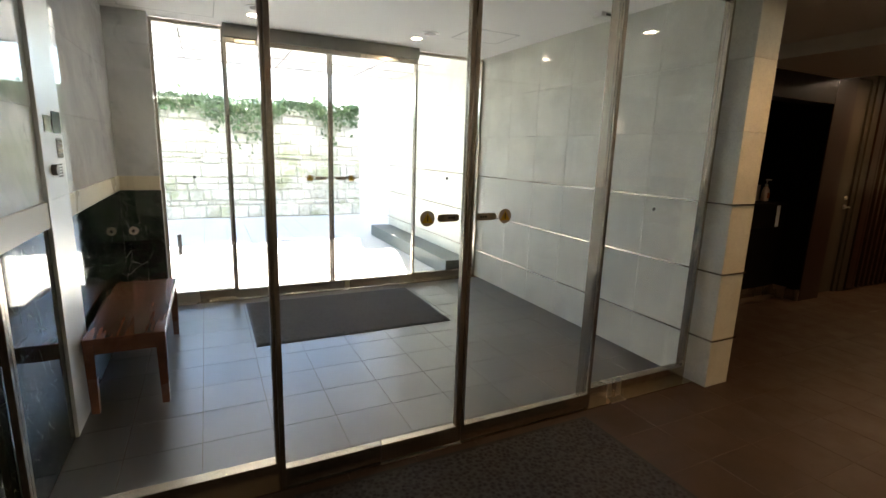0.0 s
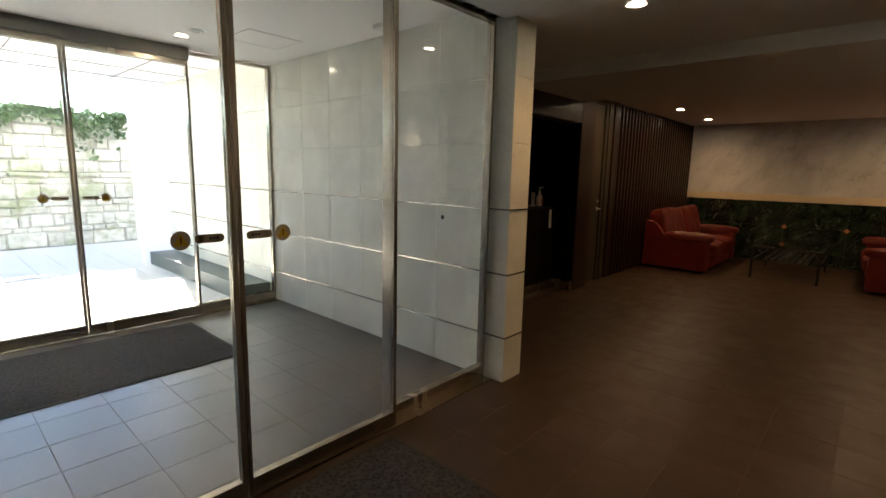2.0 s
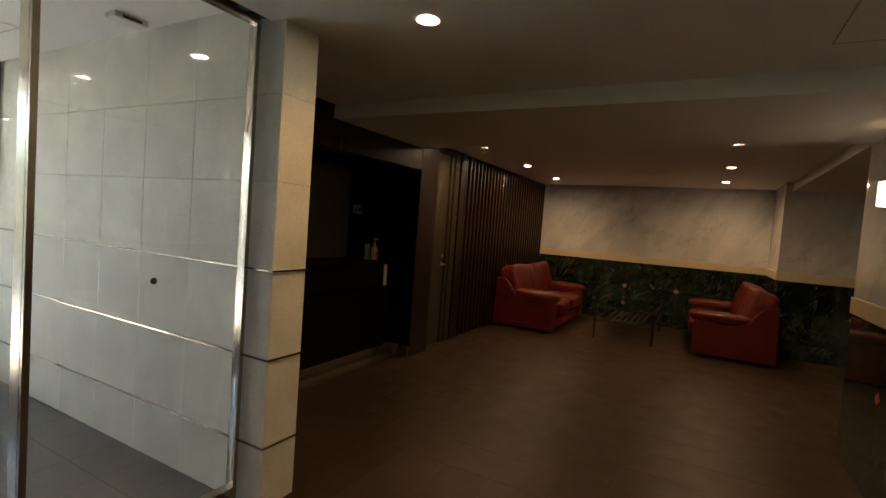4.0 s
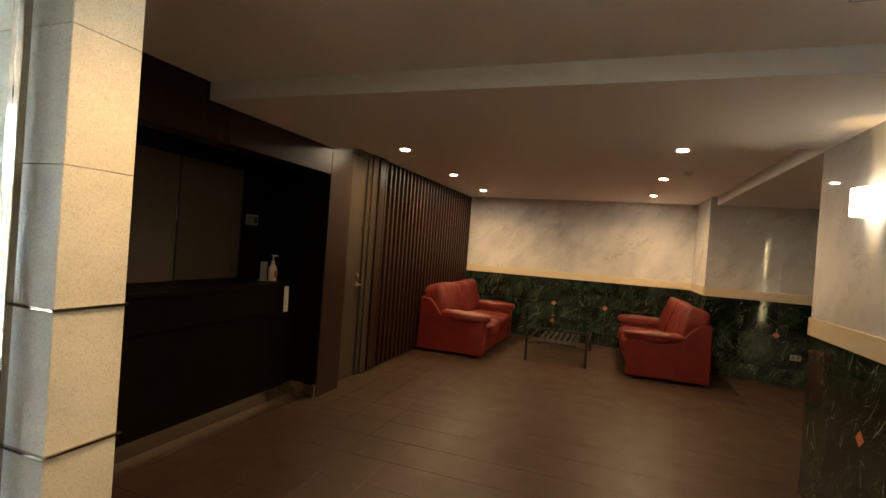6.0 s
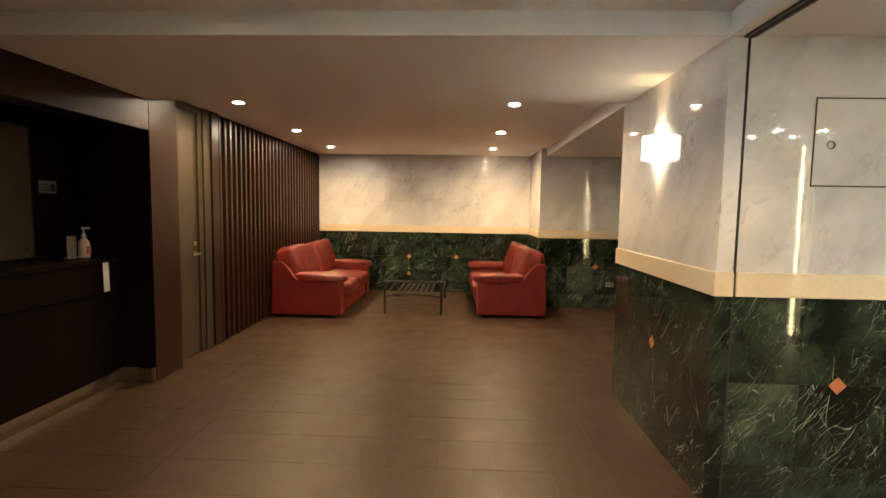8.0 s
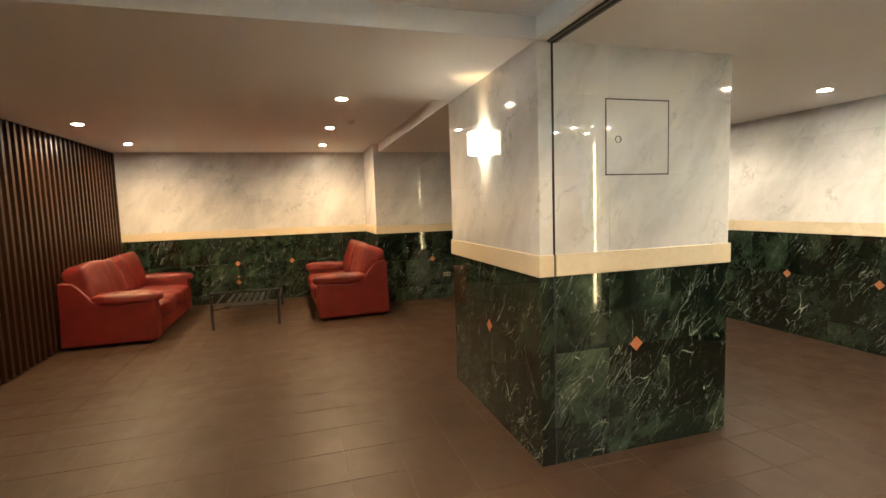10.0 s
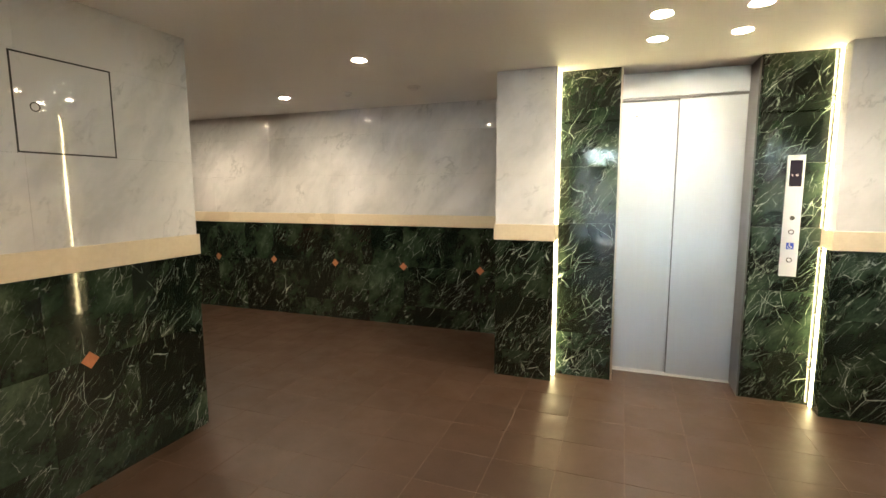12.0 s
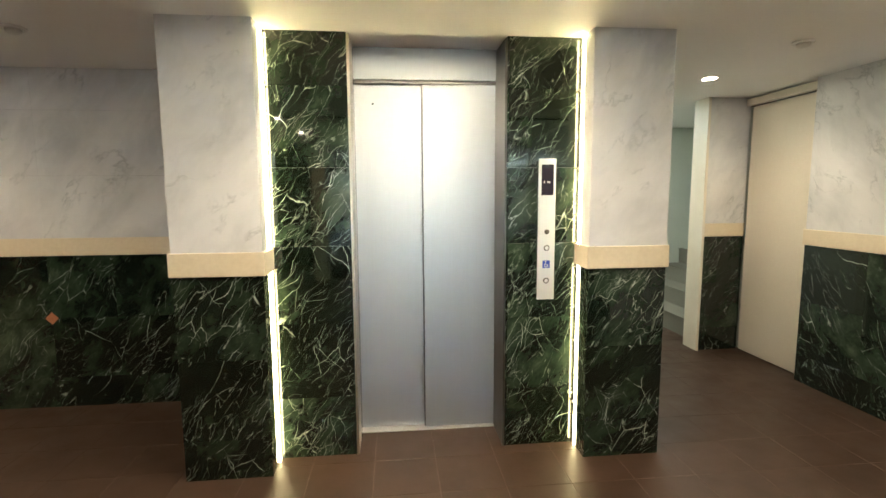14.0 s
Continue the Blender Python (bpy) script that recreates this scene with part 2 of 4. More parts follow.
BEIGE = grained("beige_door_paint", (0.70, 0.65, 0.54), (0.76, 0.71, 0.60), 50, 0.45)
PALEGREEN = grained("pale_green_plaster", (0.60, 0.63, 0.56), (0.67, 0.70, 0.62), 50, 0.8)
CONCRETE = grained("stair_stone", (0.15, 0.145, 0.115), (0.20, 0.19, 0.155), 60, 0.7)


def leather():
    m, nt, b = mat("red_leather", 0.43)
    v = coords(nt)
    big = noise_tex(nt, v, 5, 5)
    vo = nt.nodes.new("ShaderNodeTexVoronoi")
    vo.inputs["Scale"].default_value = 260
    nt.links.new(v, vo.inputs["Vector"])
    nt.links.new(ramp(nt, big, [(0.3, (0.086, 0.0040, 0.0036)), (0.7, (0.148, 0.0095, 0.0056))]), b.inputs["Base Color"])
    wr = noise_tex(nt, v, 14, 6, 0.6, 1.2)
    bump(nt, b, mix(nt, 0.25, wr, vo.outputs["Distance"]), 0.35, 0.012)
    return m


LEATHER = leather()
# vertical brushing draws the door's highlights out
for m_ in (DOORSTEEL,):
    nt_d = m_.node_tree
    tan = nt_d.nodes.new("ShaderNodeTangent")
    tan.direction_type, tan.axis = "RADIAL", "Z"
    bs = nt_d.nodes["Principled BSDF"]
    bs.inputs["Anisotropic"].default_value = 0.25
    bs.inputs["Anisotropic Rotation"].default_value = 0.25
    nt_d.links.new(tan.outputs[0], bs.inputs["Tangent"])


def ribbed_mat():
    m, nt, b = mat("grey_mat_pile", 0.95)
    v = coords(nt, (1, 1, 1), 0, (0, 0, 0))
    fine = noise_tex(nt, v, 190, 3)
    vo = nt.nodes.new("ShaderNodeTexVoronoi")
    vo.inputs["Scale"].default_value = 46
    nt.links.new(v, vo.inputs["Vector"])
    h = mix(nt, 0.5, fine, vo.outputs["Distance"])
    nt.links.new(ramp(nt, h, [(0.28, (0.008, 0.008, 0.009)), (0.60, (0.050, 0.049, 0.052))]), b.inputs["Base Color"])
    bump(nt, b, h, 0.8, 0.01)
    return m


MATPILE = ribbed_mat()


# ---- mesh helpers ----
def box(bm, x0, x1, y0, y1, z0, z1, bevel=0.0):
    g = bmesh.ops.create_cube(bm, size=1.0, matrix=Matrix.Translation(((x0 + x1) / 2, (y0 + y1) / 2, (z0 + z1) / 2)) @ Matrix.Diagonal((abs(x1 - x0), abs(y1 - y0), abs(z1 - z0), 1)))
    if bevel:
        vs = set(g["verts"])
        es = [e for e in bm.edges if e.verts[0] in vs and e.verts[1] in vs]
        bmesh.ops.bevel(bm, geom=es, offset=bevel, segments=2, affect="EDGES", profile=0.5)
    return bm


def rod(bm, a, b, r, n=14):
    a, b = Vector(a), Vector(b)
    d = b - a
    m = Matrix.Translation((a + b) / 2) @ d.to_track_quat("Z", "Y").to_matrix().to_4x4()
    bmesh.ops.create_cone(bm, cap_ends=True, segments=n, radius1=r, radius2=r, depth=d.length, matrix=m)
    return bm


def obj(name, bm, material, smooth=False):
    me = bpy.data.meshes.new(name)
    bm.to_mesh(me)
    bm.free()
    me.materials.append(material)
    if smooth:
        me.shade_smooth()
    return new(name, me)


def part(name, bm, material, parent, label="", smooth=False):
    ob = obj(name, bm, material, smooth)
    ob.parent = parent
    if label:
        tagged(ob, label)
    return ob


def B(*a, bevel=0.0):
    return box(bmesh.new(), *a, bevel=bevel)


def R(a, b, r, n=14):
    return rod(bmesh.new(), a, b, r, n)


def thing(name, label, category, group="", at=(0, 0, 0), kind=""):
    e = new(name)
    e.location = at
    return tagged(e, label, category, group, kind)


def solid(name, label, category, bm, material, kind="structure"):
    return tagged(obj(name, bm, material), label, category, "", kind)


PIECES = {}


def piece(name, size, at, material, parent, chamfer=0.0015):
    """A slab of that size centred at a place; alike slabs share one mesh."""
    key = (name, material.name, tuple(round(s, 4) for s in size))
    if key not in PIECES:
        sx, sy, sz = (s / 2 for s in size)
        bm = box(bmesh.new(), -sx, sx, -sy, sy, -sz, sz)
        if chamfer:
            bmesh.ops.bevel(bm, geom=bm.edges[:], offset=chamfer, segments=1, affect="EDGES")
        me = bpy.data.meshes.new(name)
        bm.to_mesh(me)
        bm.free()
        me.materials.append(material)
        PIECES[key] = me
    ob = new(name, PIECES[key])
    ob.location = at
    ob.parent = parent
    return ob


# ---- large structure ----
def span(axis, p0, p1, u0, u1, z0, z1):
    """Box limits for a slab across x or y."""
    a, b = min(p0, p1), max(p0, p1)
    return (a, b, u0, u1, z0, z1) if axis == "x" else (u0, u1, a, b, z0, z1)


def core(name, axis, pos, n, u0, u1, z1, label, thick=0.15, z0=0.0, skin=0.012, material=None):
    return solid(name, label, "wall", B(*span(axis, pos - n * skin, pos - n * (skin + thick), u0, u1, z0, z1)), material or CORE)


def clad(parent, axis, pos, n, u0, u1, zs, width, material, name, start=None, skin=0.012, gap=0.0010, chamfer=0.0003):
    """Stone slabs on a wall between the heights zs, in courses of that width."""
    cuts, u = [u0], (start if start is not None else u0) + 0.0
    while u < u1 - 0.02:
        if u > u0 + 0.02:
            cuts.append(u)
        u += width
    cuts.append(u1)
    for za, zb in zip(zs, zs[1:]):
        for a, b in zip(cuts, cuts[1:]):
            w, h = b - a - gap, zb - za - gap
            c, m, z = pos - n * skin / 2, (a + b) / 2, (za + zb) / 2
            if axis == "x":
                piece(name, (skin, w, h), (c, m, z), material, parent, chamfer)
            else:
                piece(name, (w, skin, h), (m, c, z), material, parent, chamfer)


GZ, BZ0, BZ1 = [0.0, 0.212, 0.634, 1.066], 1.066, 1.185


def band(parent, axis, pos, n, u0, u1, proud=0.012):
    b = part("stone_band", B(*span(axis, pos - n * 0.01, pos + n * proud, u0, u1, BZ0, BZ1), bevel=0.003), CREAM, parent, "cream limestone dado band")
    return b


def inlay(parent, axis, pos, n, u, z=0.634, s=0.045):
    bm = bmesh.new()
    box(bm, -s / 2, s / 2, -0.002, 0.002, -s / 2, s / 2)
    ob = part("diamond_inlay", bm, ORANGE, parent, "terracotta diamond inlay")
    c = pos + n * 0.001
    ob.matrix_local = (pose(c, u, z, 0, 0, 90) if axis == "x" else pose(u, c, z)) @ pose(0, 0, 0, 0, 45, 0) @ Matrix.Diagonal((1.35, 1, 1.35, 1))


def marble_wall(name, axis, pos, n, u0, u1, top, label, start=None, thick=0.15, inlays=()):
    w = core(name, axis, pos, n, u0, u1, top, label, thick)
    clad(w, axis, pos, n, u0, u1, GZ, 0.4225, GREEN, "green_tile", start, gap=0.001, chamfer=0.0003)
    clad(w, axis, pos, n, u0, u1, [BZ1, 1.603, 2.03, top], 0.845, WHITE, "marble_slab", start, gap=0.0008, chamfer=0.0006)
    band(w, axis, pos, n, u0, u1)
    for u in inlays:
        inlay(w, axis, pos, n, u)
    return w


# ceilings: entry and hall at different heights, with a pale fascia between
Z_ENTRY, Z_HALL, Z_LOUNGE, Z_VEST = 2.41, 2.30, 2.425, 2.50
FX, FY = 4.275, -1.361
solid("ceiling_entry", "white painted raised ceiling over the entry", "ceiling", B(-0.9, FX, FY, 1.56, Z_ENTRY, 2.8), PAINT)
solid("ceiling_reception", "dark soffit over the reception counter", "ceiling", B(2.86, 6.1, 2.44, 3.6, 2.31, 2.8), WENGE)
solid("ceiling_reception_front", "white painted ceiling before the reception", "ceiling", B(2.86, FX, 1.56, 2.44, Z_ENTRY + 0.004, 2.8), PAINT)
solid("ceiling_hall", "white painted ceiling of the lift hall", "ceiling", B(-3.4, 9.45, -7.8, FY, Z_HALL, 2.8), PAINT)
solid("ceiling_strip", "white painted lower ceiling before the lounge", "ceiling", B(FX, 5.70, FY, 2.44, Z_HALL, 2.8), PAINT)
solid("ceiling_lounge", "white painted raised ceiling of the lounge", "ceiling", B(5.70, 10.6, -1.45, 2.6, Z_LOUNGE, 2.8), PAINT)
solid("ceiling_door_recess", "white painted ceiling strip", "ceiling", B(6.1, 7.0, 2.6, 2.75, Z_LOUNGE, 2.8), PAINT)
solid("ceiling_vestibule", "white painted ceiling of the glazed vestibule", "ceiling", B(-0.9, 2.86, 1.56, 4.56, Z_VEST, 2.8), PAINT)
solid("trim_fascia_lounge", "pale painted fascia edge of the lounge ceiling, daylight in its tint", "trim", B(FX - 0.012, FX, FY + 0.012, 2.44, Z_HALL - 0.003, Z_ENTRY), FASCIA)
solid("trim_fascia_hall", "pale painted fascia edge with a shutter slot, daylight in its tint", "trim", B(-0.68, FX, FY, FY + 0.012, Z_HALL - 0.003, Z_ENTRY), FASCIA)
track = thing("shutter_track", "dark steel shutter track let into the ceiling edge", "shutter track")
part("channel", B(-0.68, FX - 0.01, FY - 0.105, FY - 0.055, Z_HALL - 0.012, Z_HALL - 0.001), DARKSTEEL, track)
part("slot", B(-0.68, FX - 0.01, FY - 0.088, FY - 0.072, Z_HALL - 0.015, Z_HALL - 0.0115), BLACK, track)

# floors
solid("floor_slab", "grey grout bed under the floor tiles", "floor", B(-3.4, 10.6, -7.8, 4.56, -0.2, -0.004), GROUT)

# vestibule: granite side wall that ends in a pillar, marble wall opposite
XW, YC = 2.858, 1.461
GRZ = [0.0, 0.322, 0.765, 1.205, 1.64, 2.06, 2.62]
gw = solid("wall_granite", "grey granite clad side wall ending in a pillar", "wall", B(XW + 0.022, 3.079 - 0.022, YC + 0.022, 7.66, 0, 2.8), CORE)
clad(gw, "x", XW, -1, YC, 7.66, GRZ, 0.456, GRANITE, "granite_slab", start=2.118 - 0.456, skin=0.022, gap=0.0028, chamfer=0.001)
clad(gw, "y", YC, -1, XW, 3.079, GRZ, 0.5, GRANITE, "granite_slab", skin=0.022, gap=0.002, chamfer=0.001)
clad(gw, "x", 3.079, 1, YC, 2.6, GRZ, 0.5, GRANITE, "granite_slab", skin=0.022, gap=0.002, chamfer=0.001)
for z in GRZ[1:4]:
    part("joint_strip", B(XW - 0.010, XW + 0.01, YC - 0.010, 7.66, z - 0.004, z + 0.005), STEEL, gw, "steel joint strip")
    part("joint_strip", B(XW - 0.0099, 3.079 + 0.010, YC - 0.0099, YC + 0.01, z - 0.0041, z + 0.0049), STEEL, gw, "steel joint strip")

XV = -0.68
vl = marble_wall("wall_vestibule", "x", XV, 1, 1.58, 4.42, Z_VEST, "polished marble vestibule wall with green dado", thick=0.2)
vp = marble_wall("wall_vestibule_pier", "y", 4.42, -1, XV, -0.375, Z_VEST, "marble pier beside the outer glass door", thick=0.14)
ll = marble_wall("wall_lobby_side", "x", XV, 1, FY - 0.05, 1.58, Z_ENTRY, "polished marble lobby wall with green dado", thick=0.2)
solid("wall_lobby_return", "plain marble return wall", "wall", B(-1.66, XV - 0.0, FY - 0.2, FY - 0.05, 0, 2.3), WHITE)

# column between hall and lounge
CX0, CX1, CY0, CY1 = 4.275, 5.775, -2.64, -1.361
col = solid("wall_column", "square marble column with green dado and dado band", "column", B(CX0 + 0.012, CX1 - 0.012, CY0 + 0.012, CY1 - 0.012, 0, 2.3), CORE)
for ax, p, n, u0, u1 in (("x", CX0, -1, CY0, CY1 - 0.092), ("x", CX0, -1, CY1 - 0.08, CY1), ("y", CY1, 1, CX0, CX1), ("y", CY0, -1, CX0, CX1), ("x", CX1, 1, CY0, CY1)):
    clad(col, ax, p, n, u0, u1, GZ, 0.4225, GREEN, "green_tile", start=(u0 if ax == "x" else CX0 + 0.3), gap=0.001, chamfer=0.0003)
    clad(col, ax, p, n, u0, u1, [BZ1, 1.603, 2.03, 2.3], 0.845, WHITE, "marble_slab", gap=0.0005)
    band(col, ax, p, n, u0 - (0.012 if u1 - u0 > 0.2 and ax == "x" else 0), u1 + (0.012 if ax == "x" and u1 > CY1 - 0.01 else 0))
inlay(col, "x", CX0, -1, -1.975)
inlay(col, "y", CY1, 1, 5.01)
part("shutter_groove", B(CX0 - 0.002, CX0 + 0.011, CY1 - 0.0915, CY1 - 0.0805, 0, 2.3), BLACK, col, "dark shutter guide groove")

# hall: long marble wall, lift wall, stair side
hw = marble_wall("wall_hall", "y", -5.06, 1, 2.0, 9.28, Z_HALL, "long marble wall with green dado and diamond inlays", start=3.21 - 0.4225 * 2, inlays=[3.21 + 0.845 * k for k in range(0, 7)])
YN = -1.28
le = marble_wall("wall_lounge_end", "x", 9.28, -1, -5.06, YN, Z_LOUNGE, "marble end wall beside the lounge", start=-4.685, inlays=(-2.15, -2.995))
lr = marble_wall("wall_lounge_return", "y", YN, 1, 9.2925, 10.41, Z_LOUNGE, "short marble return wall in the lounge")
lb = marble_wall("wall_lounge_back", "x", 10.41, -1, YN, 2.47, Z_LOUNGE, "marble lounge wall with green dado and dado band", start=-1.2775, inlays=(-0.01, 0.835))
inlay(lb, "x", 10.41, -1, 0.835, 0.39)

# reception wall, dark wood
YR = 2.40
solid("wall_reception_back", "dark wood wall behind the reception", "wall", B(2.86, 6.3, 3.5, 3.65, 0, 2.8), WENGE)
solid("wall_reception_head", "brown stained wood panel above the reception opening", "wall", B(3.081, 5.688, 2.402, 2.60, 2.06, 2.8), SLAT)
# the side's shade is put into the near-black body; the front stays brown
rp = solid("wall_reception_pier", "near-black wood pier beside the reception, side shade put into its colour", "wall", B(5.69, 6.06, YR + 0.012, 3.5, 0, Z_LOUNGE), WENGE)
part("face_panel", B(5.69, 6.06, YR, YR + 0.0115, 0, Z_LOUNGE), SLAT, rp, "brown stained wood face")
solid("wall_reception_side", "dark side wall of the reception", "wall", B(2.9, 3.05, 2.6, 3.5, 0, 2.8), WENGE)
solid("wall_steel_door_jamb", "grey steel jamb beside the slatted wall", "wall", B(6.60, 6.72, 2.46, 2.75, 0, Z_LOUNGE), DULLSTEEL)
solid("wall_slat_backing", "dark wood backing of the slatted wall", "wall", B(6.72, 10.42, 2.50, 2.7, 0, Z_LOUNGE), WENGE)

# lift front
YP, YI, YE = -4.03, -4.205, -4.49
for nm, x0, x1 in (("wall_lift_pier_east", 2.36, 2.795), ("wall_lift_pier_west", 0.246, 0.68)):
    p = solid(nm, "marble pier beside the lift with a cream band", "wall", B(x0 + 0.012, x1 - 0.012, YP - 0.3, YP - 0.012, 0, Z_HALL), CORE)
    for ax, q, n, u0, u1 in (("y", YP, 1, x0, x1), ("x", x0, -1, YP - 0.3, YP), ("x", x1, 1, YP - 1.03, YP)):
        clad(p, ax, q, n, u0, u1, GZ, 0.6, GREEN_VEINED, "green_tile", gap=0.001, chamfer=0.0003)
        clad(p, ax, q, n, u0, u1, [BZ1, Z_HALL], 0.6, WHITE, "marble_slab")
    part("stone_band", B(x0 - 0.012, x1 + 0.012, YP - 0.3, YP + 0.012, BZ0, BZ1, bevel=0.003), CREAM, p, "cream limestone dado band")
ITZ = [0.0, 0.345, 0.766, 1.19, 1.608, 2.03, Z_HALL]
for nm, x0, x1 in (("wall_lift_inset_east", 1.938, 2.372), ("wall_lift_inset_west", 0.668, 1.077)):
    p = solid(nm, "green marble panel beside the lift door", "wall", B(x0 + 0.012, x1, YI - 0.4, YI - 0.012, 0, Z_HALL), CORE)
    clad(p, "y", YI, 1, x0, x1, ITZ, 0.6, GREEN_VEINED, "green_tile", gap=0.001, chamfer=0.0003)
    if x0 < 1:
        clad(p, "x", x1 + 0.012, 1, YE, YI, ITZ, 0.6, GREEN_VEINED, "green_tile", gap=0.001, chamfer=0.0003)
solid("wall_lift_shaft", "plain wall of the lift shaft", "wall", B(0.246, 2.8, -5.9, -4.66, 0, Z_HALL), CORE)

# stair side of the hall
st = solid("wall_stair_jamb", "marble wall piece beside the stair", "wall", B(-1.48, -1.09, -5.85, -5.70, 0, Z_HALL), CORE)
clad(st, "y", -5.688, 1, -1.48, -1.09, GZ, 0.5, GREEN, "green_tile")
clad(st, "y", -5.688, 1, -1.48, -1.09, [BZ1, Z_HALL], 0.5, WHITE, "marble_slab")
band(st, "y", -5.688, 1, -1.48, -1.09)
solid("trim_stair_jamb", "white painted stair opening jamb", "trim", B(-1.09, -1.066, -5.87, -5.67, 0, Z_HALL), BEIGE)
sw = solid("wall_side_pier", "marble wall piece beside the sliding door", "wall", B(-1.65, -1.412, -4.93, -4.19, 0, Z_HALL), CORE)
clad(sw, "x", -1.40, 1, -4.93, -4.17, GZ, 0.5, GREEN, "green_tile")
clad(sw, "x", -1.40, 1, -4.93, -4.17, [BZ1, Z_HALL], 0.8, WHITE, "marble_slab")
clad(sw, "y", -4.17, 1, -1.60, -1.40, GZ, 0.5, GREEN, "green_tile", skin=0.02)
clad(sw, "y", -4.17, 1, -1.60, -1.40, [BZ1, Z_HALL], 0.8, WHITE, "marble_slab", skin=0.02)
part("stone_band", B(-1.6, -1.388, -4.94, -4.158, BZ0, BZ1, bevel=0.003), CREAM, sw, "cream limestone dado band")
solid("wall_side_door_back", "plain wall behind the sliding door", "wall", B(-1.75, -1.53, -5.85, -4.93, 0, Z_HALL), CORE)
solid("wall_hall_west", "beige painted hall wall", "wall", B(-1.66, -1.50, -4.17, -1.56, 0, Z_HALL), BEIGE)
solid("wall_stair_back", "pale green plastered stairwell wall", "wall", B(-3.4, 0.3, -7.75, -7.6, 0, Z_HALL), PALEGREEN)
solid("wall_stair_end", "pale green plastered stairwell wall", "wall", B(-3.4, -3.25, -7.6, -5.85, 0, Z_HALL), PALEGREEN)
solid("wall_stair_front", "pale green plastered stairwell wall", "wall", B(-3.4, -1.48, -5.85, -5.72, 0, Z_HALL), PALEGREEN)
solid("wall_stair_side", "pale green plastered stairwell wall", "wall", B(0.1, 0.246, -7.6, -5.9, 0, Z_HALL), PALEGREEN)

# outside: porch, retaining wall and ground
solid("ground", "pale paved ground outside", "ground", B(-400, 400, 14.0, 800, -0.3, -0.05), grained("ground_paving", (0.30, 0.30, 0.28), (0.42, 0.42, 0.40), 20, 0.9))
solid("pavement_porch", "light grey stone paved porch", "pavement", B(-6, 6, 4.56, 14.0, -0.3, -0.012), grained("porch_joint", (0.35, 0.35, 0.34), (0.42, 0.42, 0.41), 30, 0.9))
PORCH = floor_tile("porch_paver", (0.55, 0.55, 0.53), (0.66, 0.66, 0.64), 0.6)
solid("ceiling_porch", "white panelled porch soffit", "ceiling", B(-3.5, 3.1, 4.56, 7.66, 2.62, 2.8), PAINT)
solid("wall_porch_plinth", "dark slate plinth along the porch wall", "wall", B(2.52, 2.846, 4.66, 7.6, -0.01, 0.18), SLATE)
# unseen roof and outer walls, added to stop daylight leaking into the rooms
solid("roof", "unseen flat roof slab added to keep daylight out", "roof", B(-3.6, 10.8, -8.0, 7.66, 2.8, 3.0), CORE)
for nm, a in (("wall_outer_west", (-3.6, -3.4, -7.8, 4.56)), ("wall_outer_south", (-3.6, 10.8, -8.0, -7.8)), ("wall_outer_east", (10.6, 10.8, -7.8, 4.0)), ("wall_outer_north", (2.86, 10.8, 3.66, 3.9)), ("wall_outer_porch", (-3.4, -0.68, 4.42, 4.6))):
    solid(nm, "unseen plain outer wall added to keep daylight out", "wall", B(*a, -0.2, 2.8), CORE)


# ---- downlights ----
def downlight(r=0.037):
    e = thing("downlight", "small round recessed ceiling downlight, lit warm", "ceiling light", "ceiling downlights")
    bm = bmesh.new()
    bmesh.ops.create_cone(bm, cap_ends=False, segments=28, radius1=r + 0.016, radius2=r + 0.012, depth=0.006)
    ring = bmesh.ops.create_circle(bm, cap_ends=False, segments=28, radius=r)
    bmesh.ops.bridge_loops(bm, edges=[ed for ed in bm.edges if ed.is_boundary and all(v.co.z <= 0.001 for v in ed.verts)])
    part("trim_ring", bm, WHITEPL, e)
    bm = bmesh.new()
    bmesh.ops.create_circle(bm, cap_ends=True, segments=28, radius=r, matrix=Matrix.Translation((0, 0, -0.0005)))
    part("diffuser", bm, LAMPGLOW, e, "glowing diffuser")
    return e


LOUNGE = [(x, y) for x in (6.33, 7.88, 9.42) for y in (1.97, -0.56)]
HALL = [(3.57, -3.385), (4.884, -4.28), (6.41, -4.3), (-0.62, -5.02), (-0.525, -3.40)]
LIFT = [(1.752, -3.182), (1.332, -3.184), (1.746, -3.609), (1.322, -3.609)]
first = None
for places, z, watts, colour in ((LOUNGE, Z_LOUNGE, 7.1, WARM), (HALL, Z_HALL, 5.1, (1.0, 0.77, 0.52)), (LIFT, Z_HALL, 3.5, (1.0, 0.79, 0.56)), ([(3.09, 0.82), (3.12, -0.62)], Z_ENTRY, 7.5, (1.0, 0.57, 0.23)), ([(0.408, 4.045), (1.833, 4.048)], Z_VEST, 1, (1, 0.9, 0.75))):
    for x, y in places:
        if first is None:
            first = downlight()
            first.location = (x, y, z - 0.004)
        else:
            copy_thing(first, pose(x, y, z - 0.004))
        share = {6.33: 0.85, 9.42: 1.05}.get(x, 1.0)
        lamp(x, y, z - 0.012, watts * share, colour, 162 if places is LOUNGE else 144)

# ---- floor tiles ----
TX, TY = 0.335, 0.316


